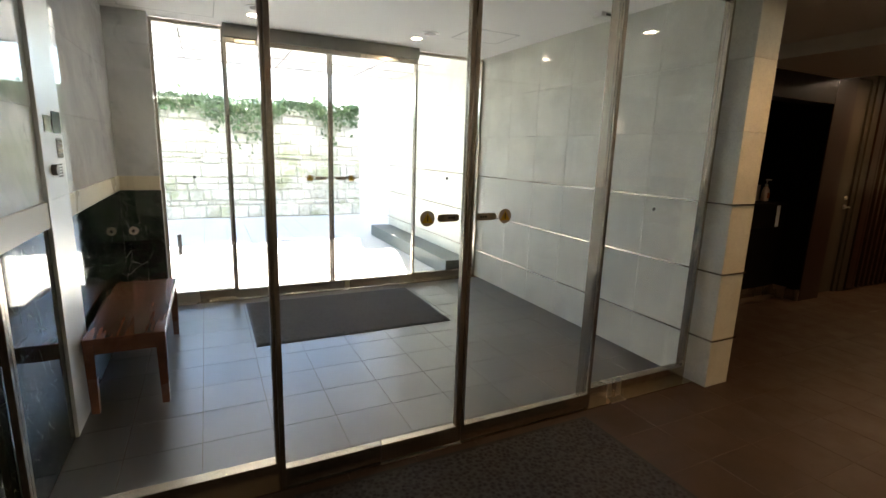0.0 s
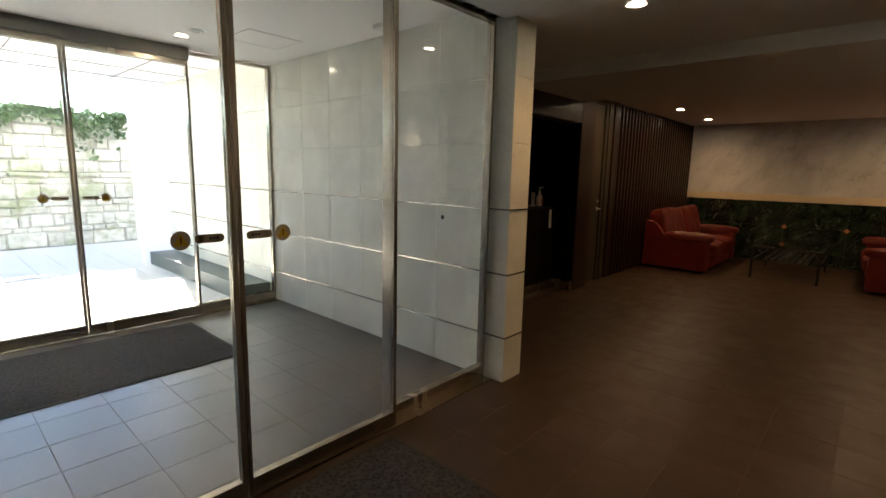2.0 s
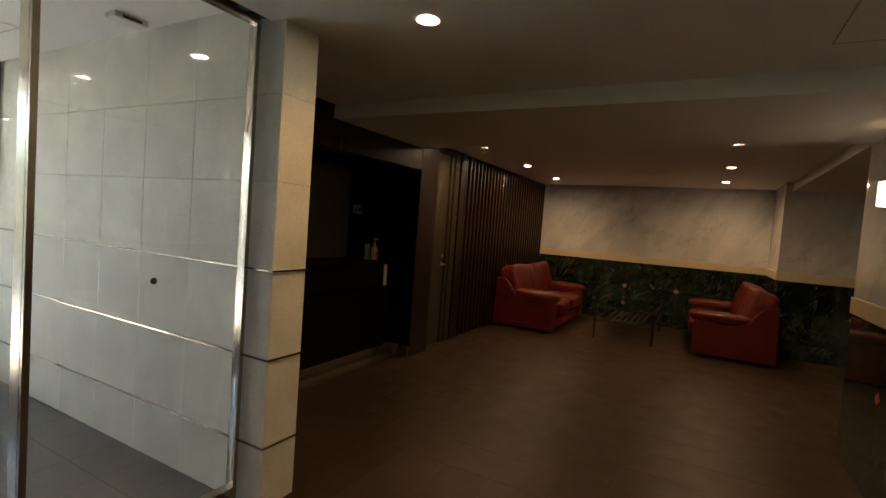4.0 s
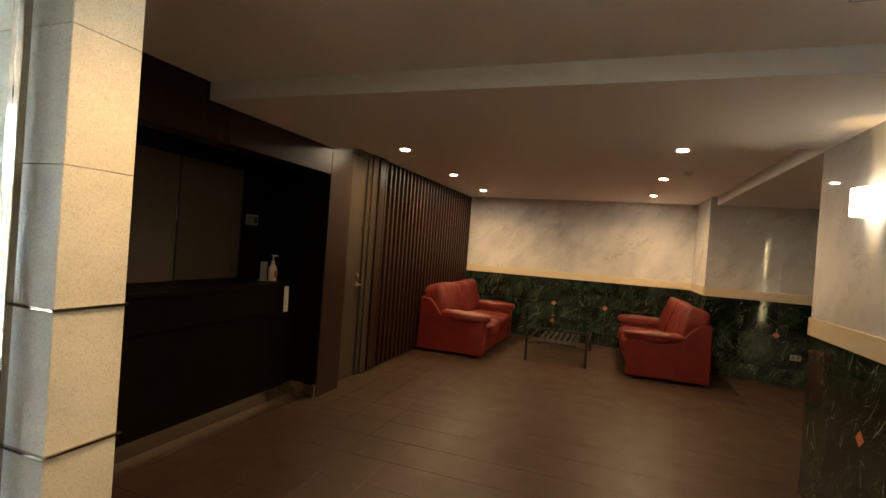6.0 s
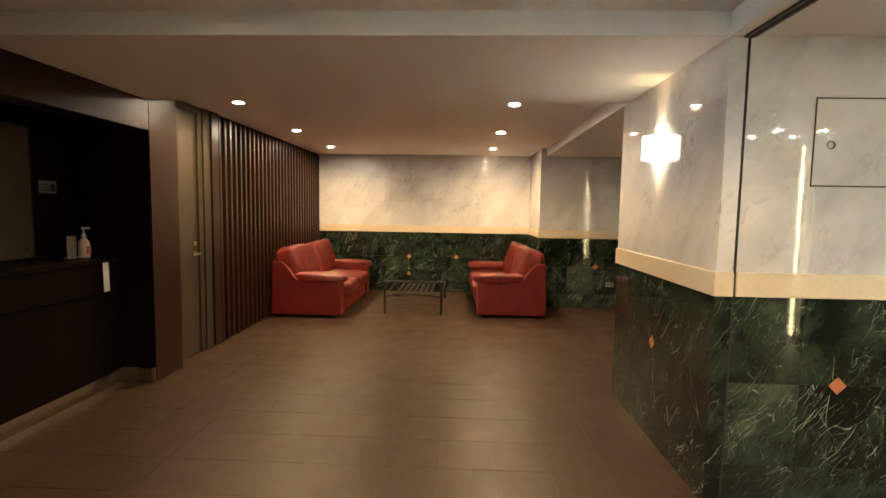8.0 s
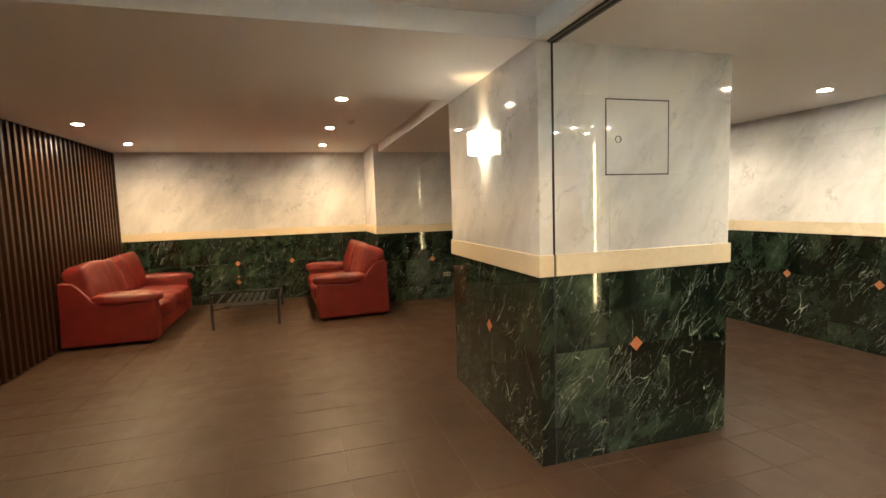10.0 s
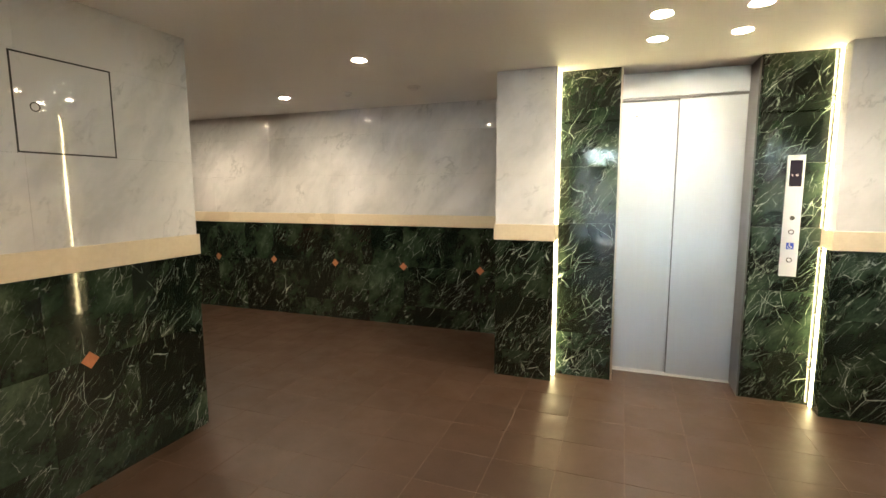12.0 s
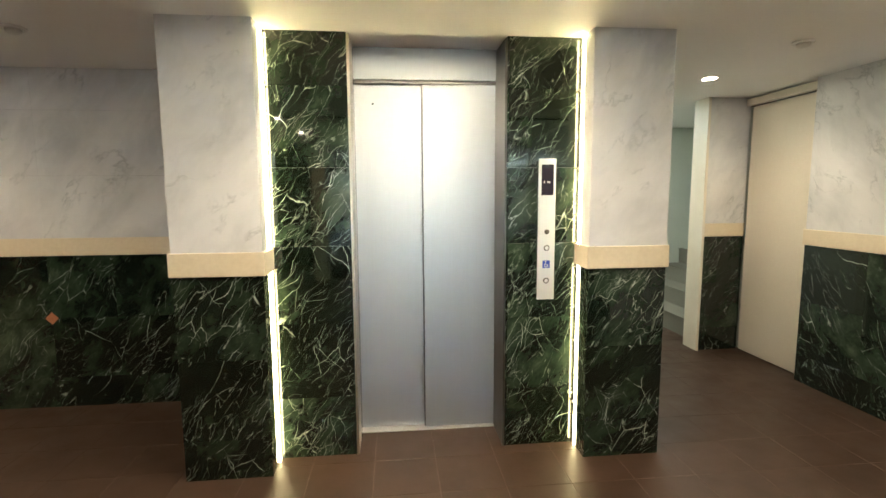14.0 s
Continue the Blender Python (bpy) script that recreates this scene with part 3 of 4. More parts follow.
def tiles(parent, x0, x1, y0, y1, px, py, material, single=None, z=-0.006, skips=()):
    """Square tiles on a grid through (px, py); those in the rectangle single are objects, the rest one mesh."""
    verts, faces = [], []
    g = 0.0016
    i0, i1 = math.floor((x0 - px) / TX), math.ceil((x1 - px) / TX)
    j0, j1 = math.floor((y0 - py) / TY), math.ceil((y1 - py) / TY)
    for i in range(i0, i1):
        for j in range(j0, j1):
            a, b = max(px + i * TX, x0), min(px + (i + 1) * TX, x1)
            c, d = max(py + j * TY, y0), min(py + (j + 1) * TY, y1)
            if b - a < 0.02 or d - c < 0.02:
                continue
            mx, my = (a + b) / 2, (c + d) / 2
            if any(s[0] < mx < s[1] and s[2] < my < s[3] for s in skips):
                continue
            if single and single[0] < mx < single[1] and single[2] < my < single[3]:
                piece("floor_tile", (b - a - 2 * g, d - c - 2 * g, 0.012), (mx, my, z), material, parent, 0.0006)
            else:
                k = len(verts)
                h = 0.0006
                for q, zz in ((g, -0.012), (g, -h), (g + h, 0)):
                    verts += [(a + q, c + q, z + 0.006 + zz), (b - q, c + q, z + 0.006 + zz), (b - q, d - q, z + 0.006 + zz), (a + q, d - q, z + 0.006 + zz)]
                for o in (0, 4):
                    faces += [(k + o + s, k + o + (s + 1) % 4, k + o + 4 + (s + 1) % 4, k + o + 4 + s) for s in range(4)]
                faces.append((k + 8, k + 9, k + 10, k + 11))
    if verts:
        me = bpy.data.meshes.new("floor_tiles")
        me.from_pydata(verts, [], faces)
        me.materials.append(material)
        ob = new("floor_tiles", me)
        ob.parent = parent
        tagged(ob, kind="stuff")


lobby = solid("floor_lobby", "brown-grey square tiled lobby floor", "floor", B(-3.39, 10.41, -7.6, 1.54, -0.0039, -0.0014), GROUT)
tiles(lobby, -3.2, 10.41, -7.6, 1.57, 2.17, -1.59, TILE, single=(-0.6, 4.3, -4.1, 1.2))
tiles(lobby, 2.86, 10.41, 1.57, 2.6, 2.17, -1.59, TILE)
vest = solid("floor_vestibule", "grey square tiled vestibule floor", "floor", B(-0.68, 2.86, 1.62, 4.45, -0.0039, -0.0014), GROUT)
tiles(vest, -0.68, 2.86, 1.62, 4.46, 0.565, 2.065, TILE_V, single=(-0.68, 1.4, 1.6, 4.4))
porch = solid("pavement_tiles", "light stone pavers of the porch", "pavement", B(-6, 6, 4.6, 14, -0.0119, -0.011), GROUT)
tiles(porch, -6, 6, 4.6, 13.9, 0.565, 2.065, PORCH)


# ---- glass entrance ----
def pane(name, parent, x0, x1, y, z0, z1):
    p = part(name, B(x0, x1, y - 0.005, y + 0.005, z0, z1), GLASS, parent, "clear glass pane")
    p.visible_shadow = False
    return p


def sticker(parent, x, y, z, flip, r=0.036):
    """Warning disc and name plate on the inner face of a door leaf."""
    s = -1 if flip else 1
    disc = part("warning_sticker", R((x, y, z), (x, y - 0.002, z), r, 32), PLAQUE, parent, "round warning sticker with a yellow triangle")
    bm = bmesh.new()
    vs = [bm.verts.new((x + 0.92 * r * math.sin(a), y - 0.0032, z - 0.12 * r + 0.92 * r * math.cos(a))) for a in (0, 2.0944, 4.18879)]
    bm.faces.new(vs)
    part("triangle", bm, YELLOW, disc)
    part("exclamation_bar", B(x - 0.0025, x + 0.0025, y - 0.0045, y - 0.0034, z - 0.012, z + 0.014), INK, disc)
    c = x + s * 0.105
    bm = bmesh.new()
    box(bm, c - 0.04, c + 0.04, y - 0.002, y, z - 0.017, z + 0.017)
    rod(bm, (c - 0.04, y, z), (c - 0.04, y - 0.002, z), 0.017, 20)
    rod(bm, (c + 0.04, y, z), (c + 0.04, y - 0.002, z), 0.017, 20)
    plate = part("oval_plate", bm, PLAQUE, parent, "oval bronze push plate sticker")
    for k in range(3):
        part("lettering_bar", B(c + s * (0.004 + k * 0.013) - 0.004, c + s * (0.004 + k * 0.013) + 0.004, y - 0.0032, y - 0.0022, z - 0.005, z + 0.005), INK, plate)


def leaf(x0, x1, y, top, flip):
    e = thing("sliding_glass_door", "closed frameless glass sliding door with steel stiles", "door", "automatic glass doors")
    w = 0.022
    part("stile", B(x0, x0 + w, y - 0.02, y + 0.02, 0.012, top, bevel=0.002), STEEL, e)
    part("stile", B(x1 - w, x1, y - 0.02, y + 0.02, 0.012, top, bevel=0.002), STEEL, e)
    part("bottom_rail", B(x0 + w, x1 - w, y - 0.022, y + 0.022, 0.012, 0.098, bevel=0.002), STEEL, e)
    part("top_rail", B(x0 + w, x1 - w, y - 0.02, y + 0.02, top - 0.04, top), STEEL, e)
    pane("glass_pane", e, x0 + w, x1 - w, y, 0.098, top - 0.04)
    sx = (x1 - 0.205 if flip is False else x0 + 0.205)
    sticker(e, sx, y - 0.006, 1.17, flip)
    return e


def sidelight(name, x0, x1, y, top, left=True, right=True):
    e = tagged(new(name), "fixed glass sidelight with steel frame", "window", "", "structure")
    part("sill_rail", B(x0, x1, y - 0.03, y + 0.03, 0, 0.098, bevel=0.002), STEEL, e)
    part("head_rail", B(x0, x1, y - 0.025, y + 0.025, top - 0.03, top), STEEL, e)
    part("mullion", B(x0, x0 + 0.022, y - 0.03, y + 0.03, 0.098, top - 0.03, bevel=0.002), STEEL, e)
    part("mullion", B(x1 - 0.022, x1, y - 0.03, y + 0.03, 0.098, top - 0.03, bevel=0.002), STEEL, e)
    pane("pane", e, x0 + 0.022, x1 - 0.022, y, 0.098, top - 0.03)
    return e


YG, YF = 1.576, 4.50
leaf(0.205, 1.080, YG, 2.40, False)
leaf(1.084, 1.950, YG, 2.40, True)
w1 = sidelight("window_1", -0.668, 0.215, YG + 0.06, 2.42)
w2 = sidelight("window_2", 1.935, 2.836, YG + 0.06, 2.42)
leaf(0.185, 1.112, YF, 2.39, False)
leaf(1.116, 2.035, YF, 2.39, True)
w3 = sidelight("window_3", -0.375, 0.19, YF + 0.06, 2.49)
w4 = sidelight("window_4", 2.03, 2.85, YF + 0.06, 2.49)
for w, x, y in ((w2, 2.388, YG + 0.055), (w3, -0.112, YF + 0.055), (w4, 2.448, YF + 0.055)):
    part("dot_sticker", R((x, y, 1.171), (x, y - 0.002, 1.171), 0.014, 20), INK, w, "small dark round sticker")
solid("trim_door_head", "grey painted door operator head", "trim", B(0.185, 2.035, YF - 0.05, YF + 0.05, 2.395, Z_VEST), grained("grey_head_paint", (0.20, 0.20, 0.19), (0.26, 0.255, 0.245), 60, 0.6))
solid("trim_near_head", "dark steel head over the inner glass doors", "trim", B(-0.668, 2.85, YG - 0.028, YG + 0.09, 2.423, Z_VEST), DARKSTEEL)
solid("trim_threshold", "steel floor threshold of the inner doors", "trim", B(-0.668, 2.85, YG - 0.03, YG + 0.035, -0.01, 0.006), STEEL)
solid("trim_outer_threshold", "steel floor threshold of the outer doors", "trim", B(-0.375, 2.85, YF - 0.04, YF + 0.06, -0.01, 0.006), STEEL)


def floor_mat(x0, x1, y0, y1, label):
    e = thing("floor_mat", label, "doormat", "entrance mats")
    part("carpet", B(x0 + 0.02, x1 - 0.02, y0 + 0.02, y1 - 0.02, 0.0005, 0.010), MATPILE, e)
    bm = bmesh.new()
    for a in ((x0, x1, y0, y0 + 0.02), (x0, x1, y1 - 0.02, y1), (x0, x0 + 0.02, y0 + 0.02, y1 - 0.02), (x1 - 0.02, x1, y0 + 0.02, y1 - 0.02)):
        box(bm, *a, 0.0005, 0.007)
    part("rubber_edge", bm, BLACK, e)
    return e


floor_mat(0.25, 1.86, 3.21, 4.30, "charcoal ribbed doormat before the outer glass door")
floor_mat(0.25, 1.86, 0.10, 1.49, "dark ribbed doormat on the lobby floor")


# ---- soft shapes ----
def puff(bm, x0, x1, y0, y1, z0, z1, n=4.0, cuts=9, wrinkle=0.006, seed=0.0, m=None):
    """A rounded, slightly uneven cushion filling the given box."""
    b2 = bmesh.new()
    bmesh.ops.create_cube(b2, size=2.0)
    bmesh.ops.subdivide_edges(b2, edges=b2.edges[:], cuts=cuts, use_grid_fill=True)
    c = Vector(((x0 + x1) / 2, (y0 + y1) / 2, (z0 + z1) / 2))
    h = Vector(((x1 - x0) / 2, (y1 - y0) / 2, (z1 - z0) / 2))
    for v in b2.verts:
        p = v.co
        r = (abs(p.x) ** n + abs(p.y) ** n + abs(p.z) ** n) ** (1 / n)
        q = p / r
        w = Vector((c.x + q.x * h.x, c.y + q.y * h.y, c.z + q.z * h.z))
        d = noise.noise(w * 7 + Vector((seed, seed, seed))) * wrinkle * 2.2 + noise.noise(w * 13 + Vector((seed, 0, 0))) * wrinkle * 0.6
        w += q.normalized() * d
        v.co = m @ w if m else w
    me = bpy.data.meshes.new("tmp")
    b2.to_mesh(me)
    b2.free()
    bm.from_mesh(me)
    bpy.data.meshes.remove(me)
    return bm


def P(*a, **k):
    return puff(bmesh.new(), *a, **k)


def prism(profile, x0, x1, bevel=0.02):
    """A side panel: a y-z outline drawn out from x0 to x1, with softened edges."""
    bm = bmesh.new()
    f = bm.faces.new([bm.verts.new((x0, y, z)) for y, z in profile])
    top = bmesh.ops.extrude_face_region(bm, geom=[f])
    bmesh.ops.translate(bm, verts=[v for v in top["geom"] if isinstance(v, bmesh.types.BMVert)], vec=(x1 - x0, 0, 0))
    bmesh.ops.recalc_face_normals(bm, faces=bm.faces[:])
    bmesh.ops.bevel(bm, geom=bm.edges[:], offset=bevel, segments=3, affect="EDGES", profile=0.6)
    return bm


def sofa(name, width, label, seed):
    """Two-seat leather sofa facing +y, its back edge on y = 0, centred on x = 0."""
    e = thing(name, label, "sofa", "lounge sofas")
    hw, d = width / 2, 0.99
    side = [(0.0, 0.04), (d - 0.05, 0.04), (d - 0.04, 0.30), (d - 0.05, 0.50), (0.42, 0.50), (0.33, 0.54), (0.26, 0.64), (0.21, 0.70), (0.15, 0.75), (0.02, 0.76)]
    part("base", B(-hw + 0.2, hw - 0.2, 0.10, d - 0.07, 0.04, 0.27, bevel=0.02), LEATHER, e, smooth=True)
    part("back_shell", B(-hw + 0.18, hw - 0.18, 0.0, 0.20, 0.04, 0.80, bevel=0.03), LEATHER, e, smooth=True)
    for k, s in enumerate((-1, 1)):
        a, b = sorted((s * hw, s * (hw - 0.20)))
        arm = part("armrest", prism(side, a, b), LEATHER, e)
        part("arm_pad", P(a - 0.022, b + 0.012, 0.26, d + 0.012, 0.465, 0.61, n=3.4, cuts=14, wrinkle=0.008, seed=seed + 4 + k), LEATHER, arm, "worn rolled arm pad", True)
        c0, c1 = (-hw + 0.19, 0.004) if s < 0 else (-0.004, hw - 0.19)
        part("seat_cushion", P(c0, c1, 0.22, d + 0.005, 0.24, 0.455, n=5, cuts=12, wrinkle=0.009, seed=seed + 6 + k), LEATHER, e, smooth=True)
        lean = Matrix.Translation((0, 0.34, 0.42)) @ Matrix.Rotation(radians(17), 4, "X") @ Matrix.Rotation(radians(s * -2), 4, "Y") @ Matrix.Translation((0, -0.34, -0.42))
        part("back_cushion", P(c0 - 0.165 * (s < 0), c1 + 0.165 * (s > 0), 0.15, 0.45, 0.41, 0.945, n=6.0, cuts=18, wrinkle=0.006, seed=seed + 8 + k, m=lean), LEATHER, e, smooth=True)
    for x in (-hw + 0.09, hw - 0.09):
        for y in (0.1, d - 0.16):
            part("leg", B(x - 0.035, x + 0.035, y - 0.035, y + 0.035, 0, 0.045, bevel=0.004), BLACK, e, "small black block foot")
    return e


s1 = sofa("sofa", 1.92, "red leather two-seat sofa before the slatted wall", 3.0)
s1.matrix_world = pose(9.07, 2.42, 0, 0, 0, 180)
s2 = sofa("sofa", 1.80, "red leather two-seat sofa beside the marble wall", 40.0)
s2.matrix_world = pose(9.30, -1.245, 0, 0, 0, 2)

# coffee table: iron frame, glass top, slatted shelf
tb = thing("coffee_table", "low glass coffee table on a black iron frame", "coffee table")
X0, X1, Y0, Y1, H = 8.50, 9.83, 0.165, 0.955, 0.47
for x in (X0, X1):
    for y in (Y0, Y1):
        part("leg", R((x, y, 0), (x, y, H), 0.018), IRON, tb)
for y in (Y0, Y1):
    part("top_rail", R((X0, y, H - 0.012), (X1, y, H - 0.012), 0.016), IRON, tb)
    part("shelf_rail", R((X0, y, 0.27), (X1, y, 0.27), 0.010), IRON, tb)
for x in (X0, X1):
    part("top_rail", R((x, Y0, H - 0.012), (x, Y1, H - 0.012), 0.016), IRON, tb)
    pts = [(x, Y0 + (Y1 - Y0) * k / 8, 0.25 + 0.03 * math.sin(math.pi * k / 8)) for k in range(9)]
    bm = bmesh.new()
    for a, b in zip(pts, pts[1:]):
        rod(bm, a, b, 0.009, 10)
    part("arched_rail", bm, IRON, tb)
for k in range(7):
    y = Y0 + 0.16 + k * 0.08
    part("shelf_slat", B(X0 + 0.02, X1 - 0.02, y - 0.02, y + 0.02, 0.272, 0.284), IRON, tb)
tg = part("glass_top", B(X0 - 0.02, X1 + 0.02, Y0 - 0.02, Y1 + 0.02, H, H + 0.010, bevel=0.002), GLASS, tb, "clear glass top")
tg.visible_shadow = False

# slatted wall
sl = thing("slatted_screen", "dark brown vertical wooden slats covering the wall", "wall panelling")
part("end_panel", B(6.725, 6.86, 2.44, 2.498, 0.02, 2.42), SLAT, sl)
part("bottom_rail", B(6.865, 10.39, 2.486, 2.498, 0.06, 0.14), WENGE, sl)
k, x = 0, 6.905
while x < 10.37:
    bm = box(bmesh.new(), -0.024, 0.024, -0.022, 0.022, 0.0, 2.40, bevel=0.0025) if k == 0 else None
    if bm:
        s0 = part("slat", bm, SLAT, sl)
        s0.location = (x, 2.468, 0.012)
    else:
        o = new("slat", s0.data)
        o.parent, o.location = sl, (x, 2.468, 0.012)
    k, x = k + 1, x + 0.119

# steel service door
sd = tagged(new("door_1"), "closed grey steel service door with lever handle", "door", "", "structure")
part("door_leaf", B(6.10, 6.525, 2.50, 2.54, 0.008, 2.36, bevel=0.002), DULLSTEEL, sd)
part("door_frame", B(6.06, 6.10, 2.46, 2.56, 0, 2.44), DULLSTEEL, sd)
part("door_frame", B(6.53, 6.60, 2.48, 2.56, 0, 2.44), DULLSTEEL, sd)
part("door_head", B(6.10, 6.53, 2.48, 2.56, 2.364, 2.44), DULLSTEEL, sd)
hd = part("handle_rose", R((6.46, 2.50, 1.00), (6.46, 2.488, 1.00), 0.026, 24), STEEL, sd)
bm = rod(bmesh.new(), (6.46, 2.49, 1.00), (6.46, 2.445, 1.00), 0.009)
rod(bm, (6.465, 2.448, 1.00), (6.34, 2.448, 1.00), 0.009)
part("lever", bm, STEEL, hd)
part("lock_cylinder", R((6.46, 2.50, 1.10), (6.46, 2.485, 1.10), 0.022, 20), STEEL, sd)

# reception counter
rc = thing("reception_counter", "dark wood reception counter with a steel plinth", "reception counter")
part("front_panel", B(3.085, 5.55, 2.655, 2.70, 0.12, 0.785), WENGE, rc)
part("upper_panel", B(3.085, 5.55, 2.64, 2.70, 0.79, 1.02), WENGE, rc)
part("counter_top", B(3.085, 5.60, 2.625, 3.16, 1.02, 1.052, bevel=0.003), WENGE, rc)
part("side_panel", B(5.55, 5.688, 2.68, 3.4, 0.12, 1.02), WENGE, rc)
part("plinth", B(3.085, 5.688, 2.69, 2.72, 0, 0.12), STEEL, rc, "brushed steel plinth")
part("return_plinth", B(5.660, 5.688, 2.405, 2.69, 0, 0.12), STEEL, rc, "brushed steel plinth")
wd = tagged(new("window_5"), "pair of closed frosted sliding panels behind the counter", "window", "", "structure")
for a, b, y in ((3.10, 3.90, 3.13), (3.88, 4.705, 3.105), (4.69, 5.40, 3.13)):
    pn = part("sliding_panel", B(a, b, y - 0.008, y + 0.008, 1.056, 2.03), FROST, wd, "grey-green frosted sliding panel")
    part("panel_edge", B(b - 0.014, b - 0.001, y - 0.014, y - 0.009, 1.056, 2.03), IRON, pn)
part("finger_pull", R((5.325, 3.121, 1.12), (5.325, 3.118, 1.12), 0.016, 20), BLACK, wd)
part("finger_pull", B(4.672, 4.684, 3.088, 3.0965, 1.52, 1.64), STEEL, wd)
part("panel_head", B(3.06, 5.69, 3.09, 3.16, 2.03, 2.31), WENGE, wd)
part("side_blank", B(5.402, 5.69, 3.10, 3.15, 1.056, 2.03), WENGE, wd, "dark wood blank panel")
nt_ = thing("notice_plate", "small pale notice plate on the dark panel", "notice")
part("plate", B(5.425, 5.58, 3.096, 3.0995, 1.545, 1.64), plain("grey_notice", (0.22, 0.21, 0.19), 0.5), nt_)
for k in range(3):
    part("text_bar", B(5.44, 5.50 + 0.02 * (k % 2), 3.0945, 3.0958, 1.565 + k * 0.02, 1.574 + k * 0.02), INK, nt_)
part("picture_bar", B(5.525, 5.57, 3.0945, 3.0958, 1.56, 1.62), INK, nt_)
cd = thing("hanging_card", "narrow white paper card taped to the counter front", "card")
bm = B(-0.030, 0.030, -0.0007, 0.0007, -0.128, 0.128)
c = part("card", bm, PAPER, cd)
cd.matrix_world = pose(5.475, 2.6365, 0.918, 0, -2, 0)
# pump bottle
bt = thing("pump_bottle", "pale plastic sanitiser pump bottle on the counter", "bottle", at=(5.47, 2.80, 1.052))
prof = [(0.0, 0.0), (0.034, 0.0), (0.037, 0.006), (0.037, 0.10), (0.034, 0.125), (0.022, 0.145), (0.014, 0.152), (0.014, 0.165)]


def lathe(profile, n=24):
    bm = bmesh.new()
    rings = []
    for r, z in profile:
        rings.append([bm.verts.new((r * math.cos(2 * math.pi * i / n), r * math.sin(2 * math.pi * i / n), z)) for i in range(n)] if r > 0 else [bm.verts.new((0, 0, z))])
    for a, b in zip(rings, rings[1:]):
        for i in range(n):
            j = (i + 1) % n
            if len(a) == 1:
                bm.faces.new((a[0], b[j], b[i]))
            elif len(b) == 1:
                bm.faces.new((a[i], a[j], b[0]))
            else:
                bm.faces.new((a[i], a[j], b[j], b[i]))
    return bm


part("body", lathe(prof), plain("pale_pink_plastic", (0.72, 0.56, 0.48), 0.35), bt, smooth=True)
pump = part("pump", lathe([(0.0, 0.164), (0.016, 0.164), (0.016, 0.182), (0.005, 0.184), (0.005, 0.225), (0.0, 0.225)]), WHITEPL, bt, "white pump head", True)
part("spout", B(-0.012, 0.012, -0.045, 0.012, 0.222, 0.236, bevel=0.004), WHITEPL, pump)
part("label", B(-0.022, 0.022, -0.0385, -0.036, 0.03, 0.09), ORANGE, bt)
cs = thing("card_stand", "small clear-backed notice card standing on the counter", "card stand", at=(5.425, 2.86, 1.052))
part("card", B(-0.045, 0.045, -0.002, 0.002, 0.0, 0.17), plain("grey_card", (0.30, 0.28, 0.26), 0.5), cs)
part("foot", B(-0.045, 0.045, -0.02, 0.03, 0.0, 0.004), WHITEPL, cs)

# sconce on the column
sc = thing("wall_sconce", "lit half-round white glass wall sconce on the marble column", "wall lamp")
SXC, SR, SZ0, SZ1 = 5.03, 0.108, 1.803, 1.948


def half_shell(r0, r1, z0, z1, n=28):
    """Half a tube standing out from the wall towards +y."""
    bm = bmesh.new()
    rings = []
    for k in range(n + 1):
        a = math.pi * k / n
        rings.append([bm.verts.new((SXC + r * math.cos(a), CY1 + 0.002 + r * math.sin(a), z)) for r, z in ((r0, z0), (r1, z0), (r1, z1), (r0, z1))])
    for a, b in zip(rings, rings[1:]):
        for k in range(4):
            bm.faces.new((a[k], b[k], b[(k + 1) % 4], a[(k + 1) % 4]))
    bm.faces.new(rings[0])
    bm.faces.new(rings[-1][::-1])
    bmesh.ops.recalc_face_normals(bm, faces=bm.faces[:])
    return bm


part("shade", half_shell(SR - 0.006, SR, SZ0, SZ1), SCONCE, sc, "glowing frosted glass shade")
part("backplate", B(SXC - 0.05, SXC + 0.05, CY1 + 0.001, CY1 + 0.012, SZ0 + 0.03, SZ1 - 0.03), STEEL, sc)
part("lamp_holder", R((SXC, CY1 + 0.012, 1.875), (SXC, CY1 + 0.05, 1.875), 0.016, 16), WHITEPL, sc)
for z, rx in ((SZ1 - 0.02, 180), (SZ0 + 0.02, 0)):
    d = bpy.data.lights.new("sconce_lamp", "SPOT")
    d.energy, d.color, d.spot_size, d.spot_blend, d.shadow_soft_size = 0.16, WARM, radians(58), 0.9, 0.02
    new("sconce_lamp", d).matrix_world = pose(SXC, CY1 + 0.042, z, rx)

ol = thing("wall_outlet", "small steel wall outlet plate on the green dado", "outlet")
part("plate", B(9.272, 9.279, -2.44, -2.32, 0.335, 0.405, bevel=0.002), STEEL, ol)
for y in (-2.41, -2.35):
    part("socket", B(9.2705, 9.2718, y - 0.012, y + 0.012, 0.352, 0.388), DARKSTEEL, ol)

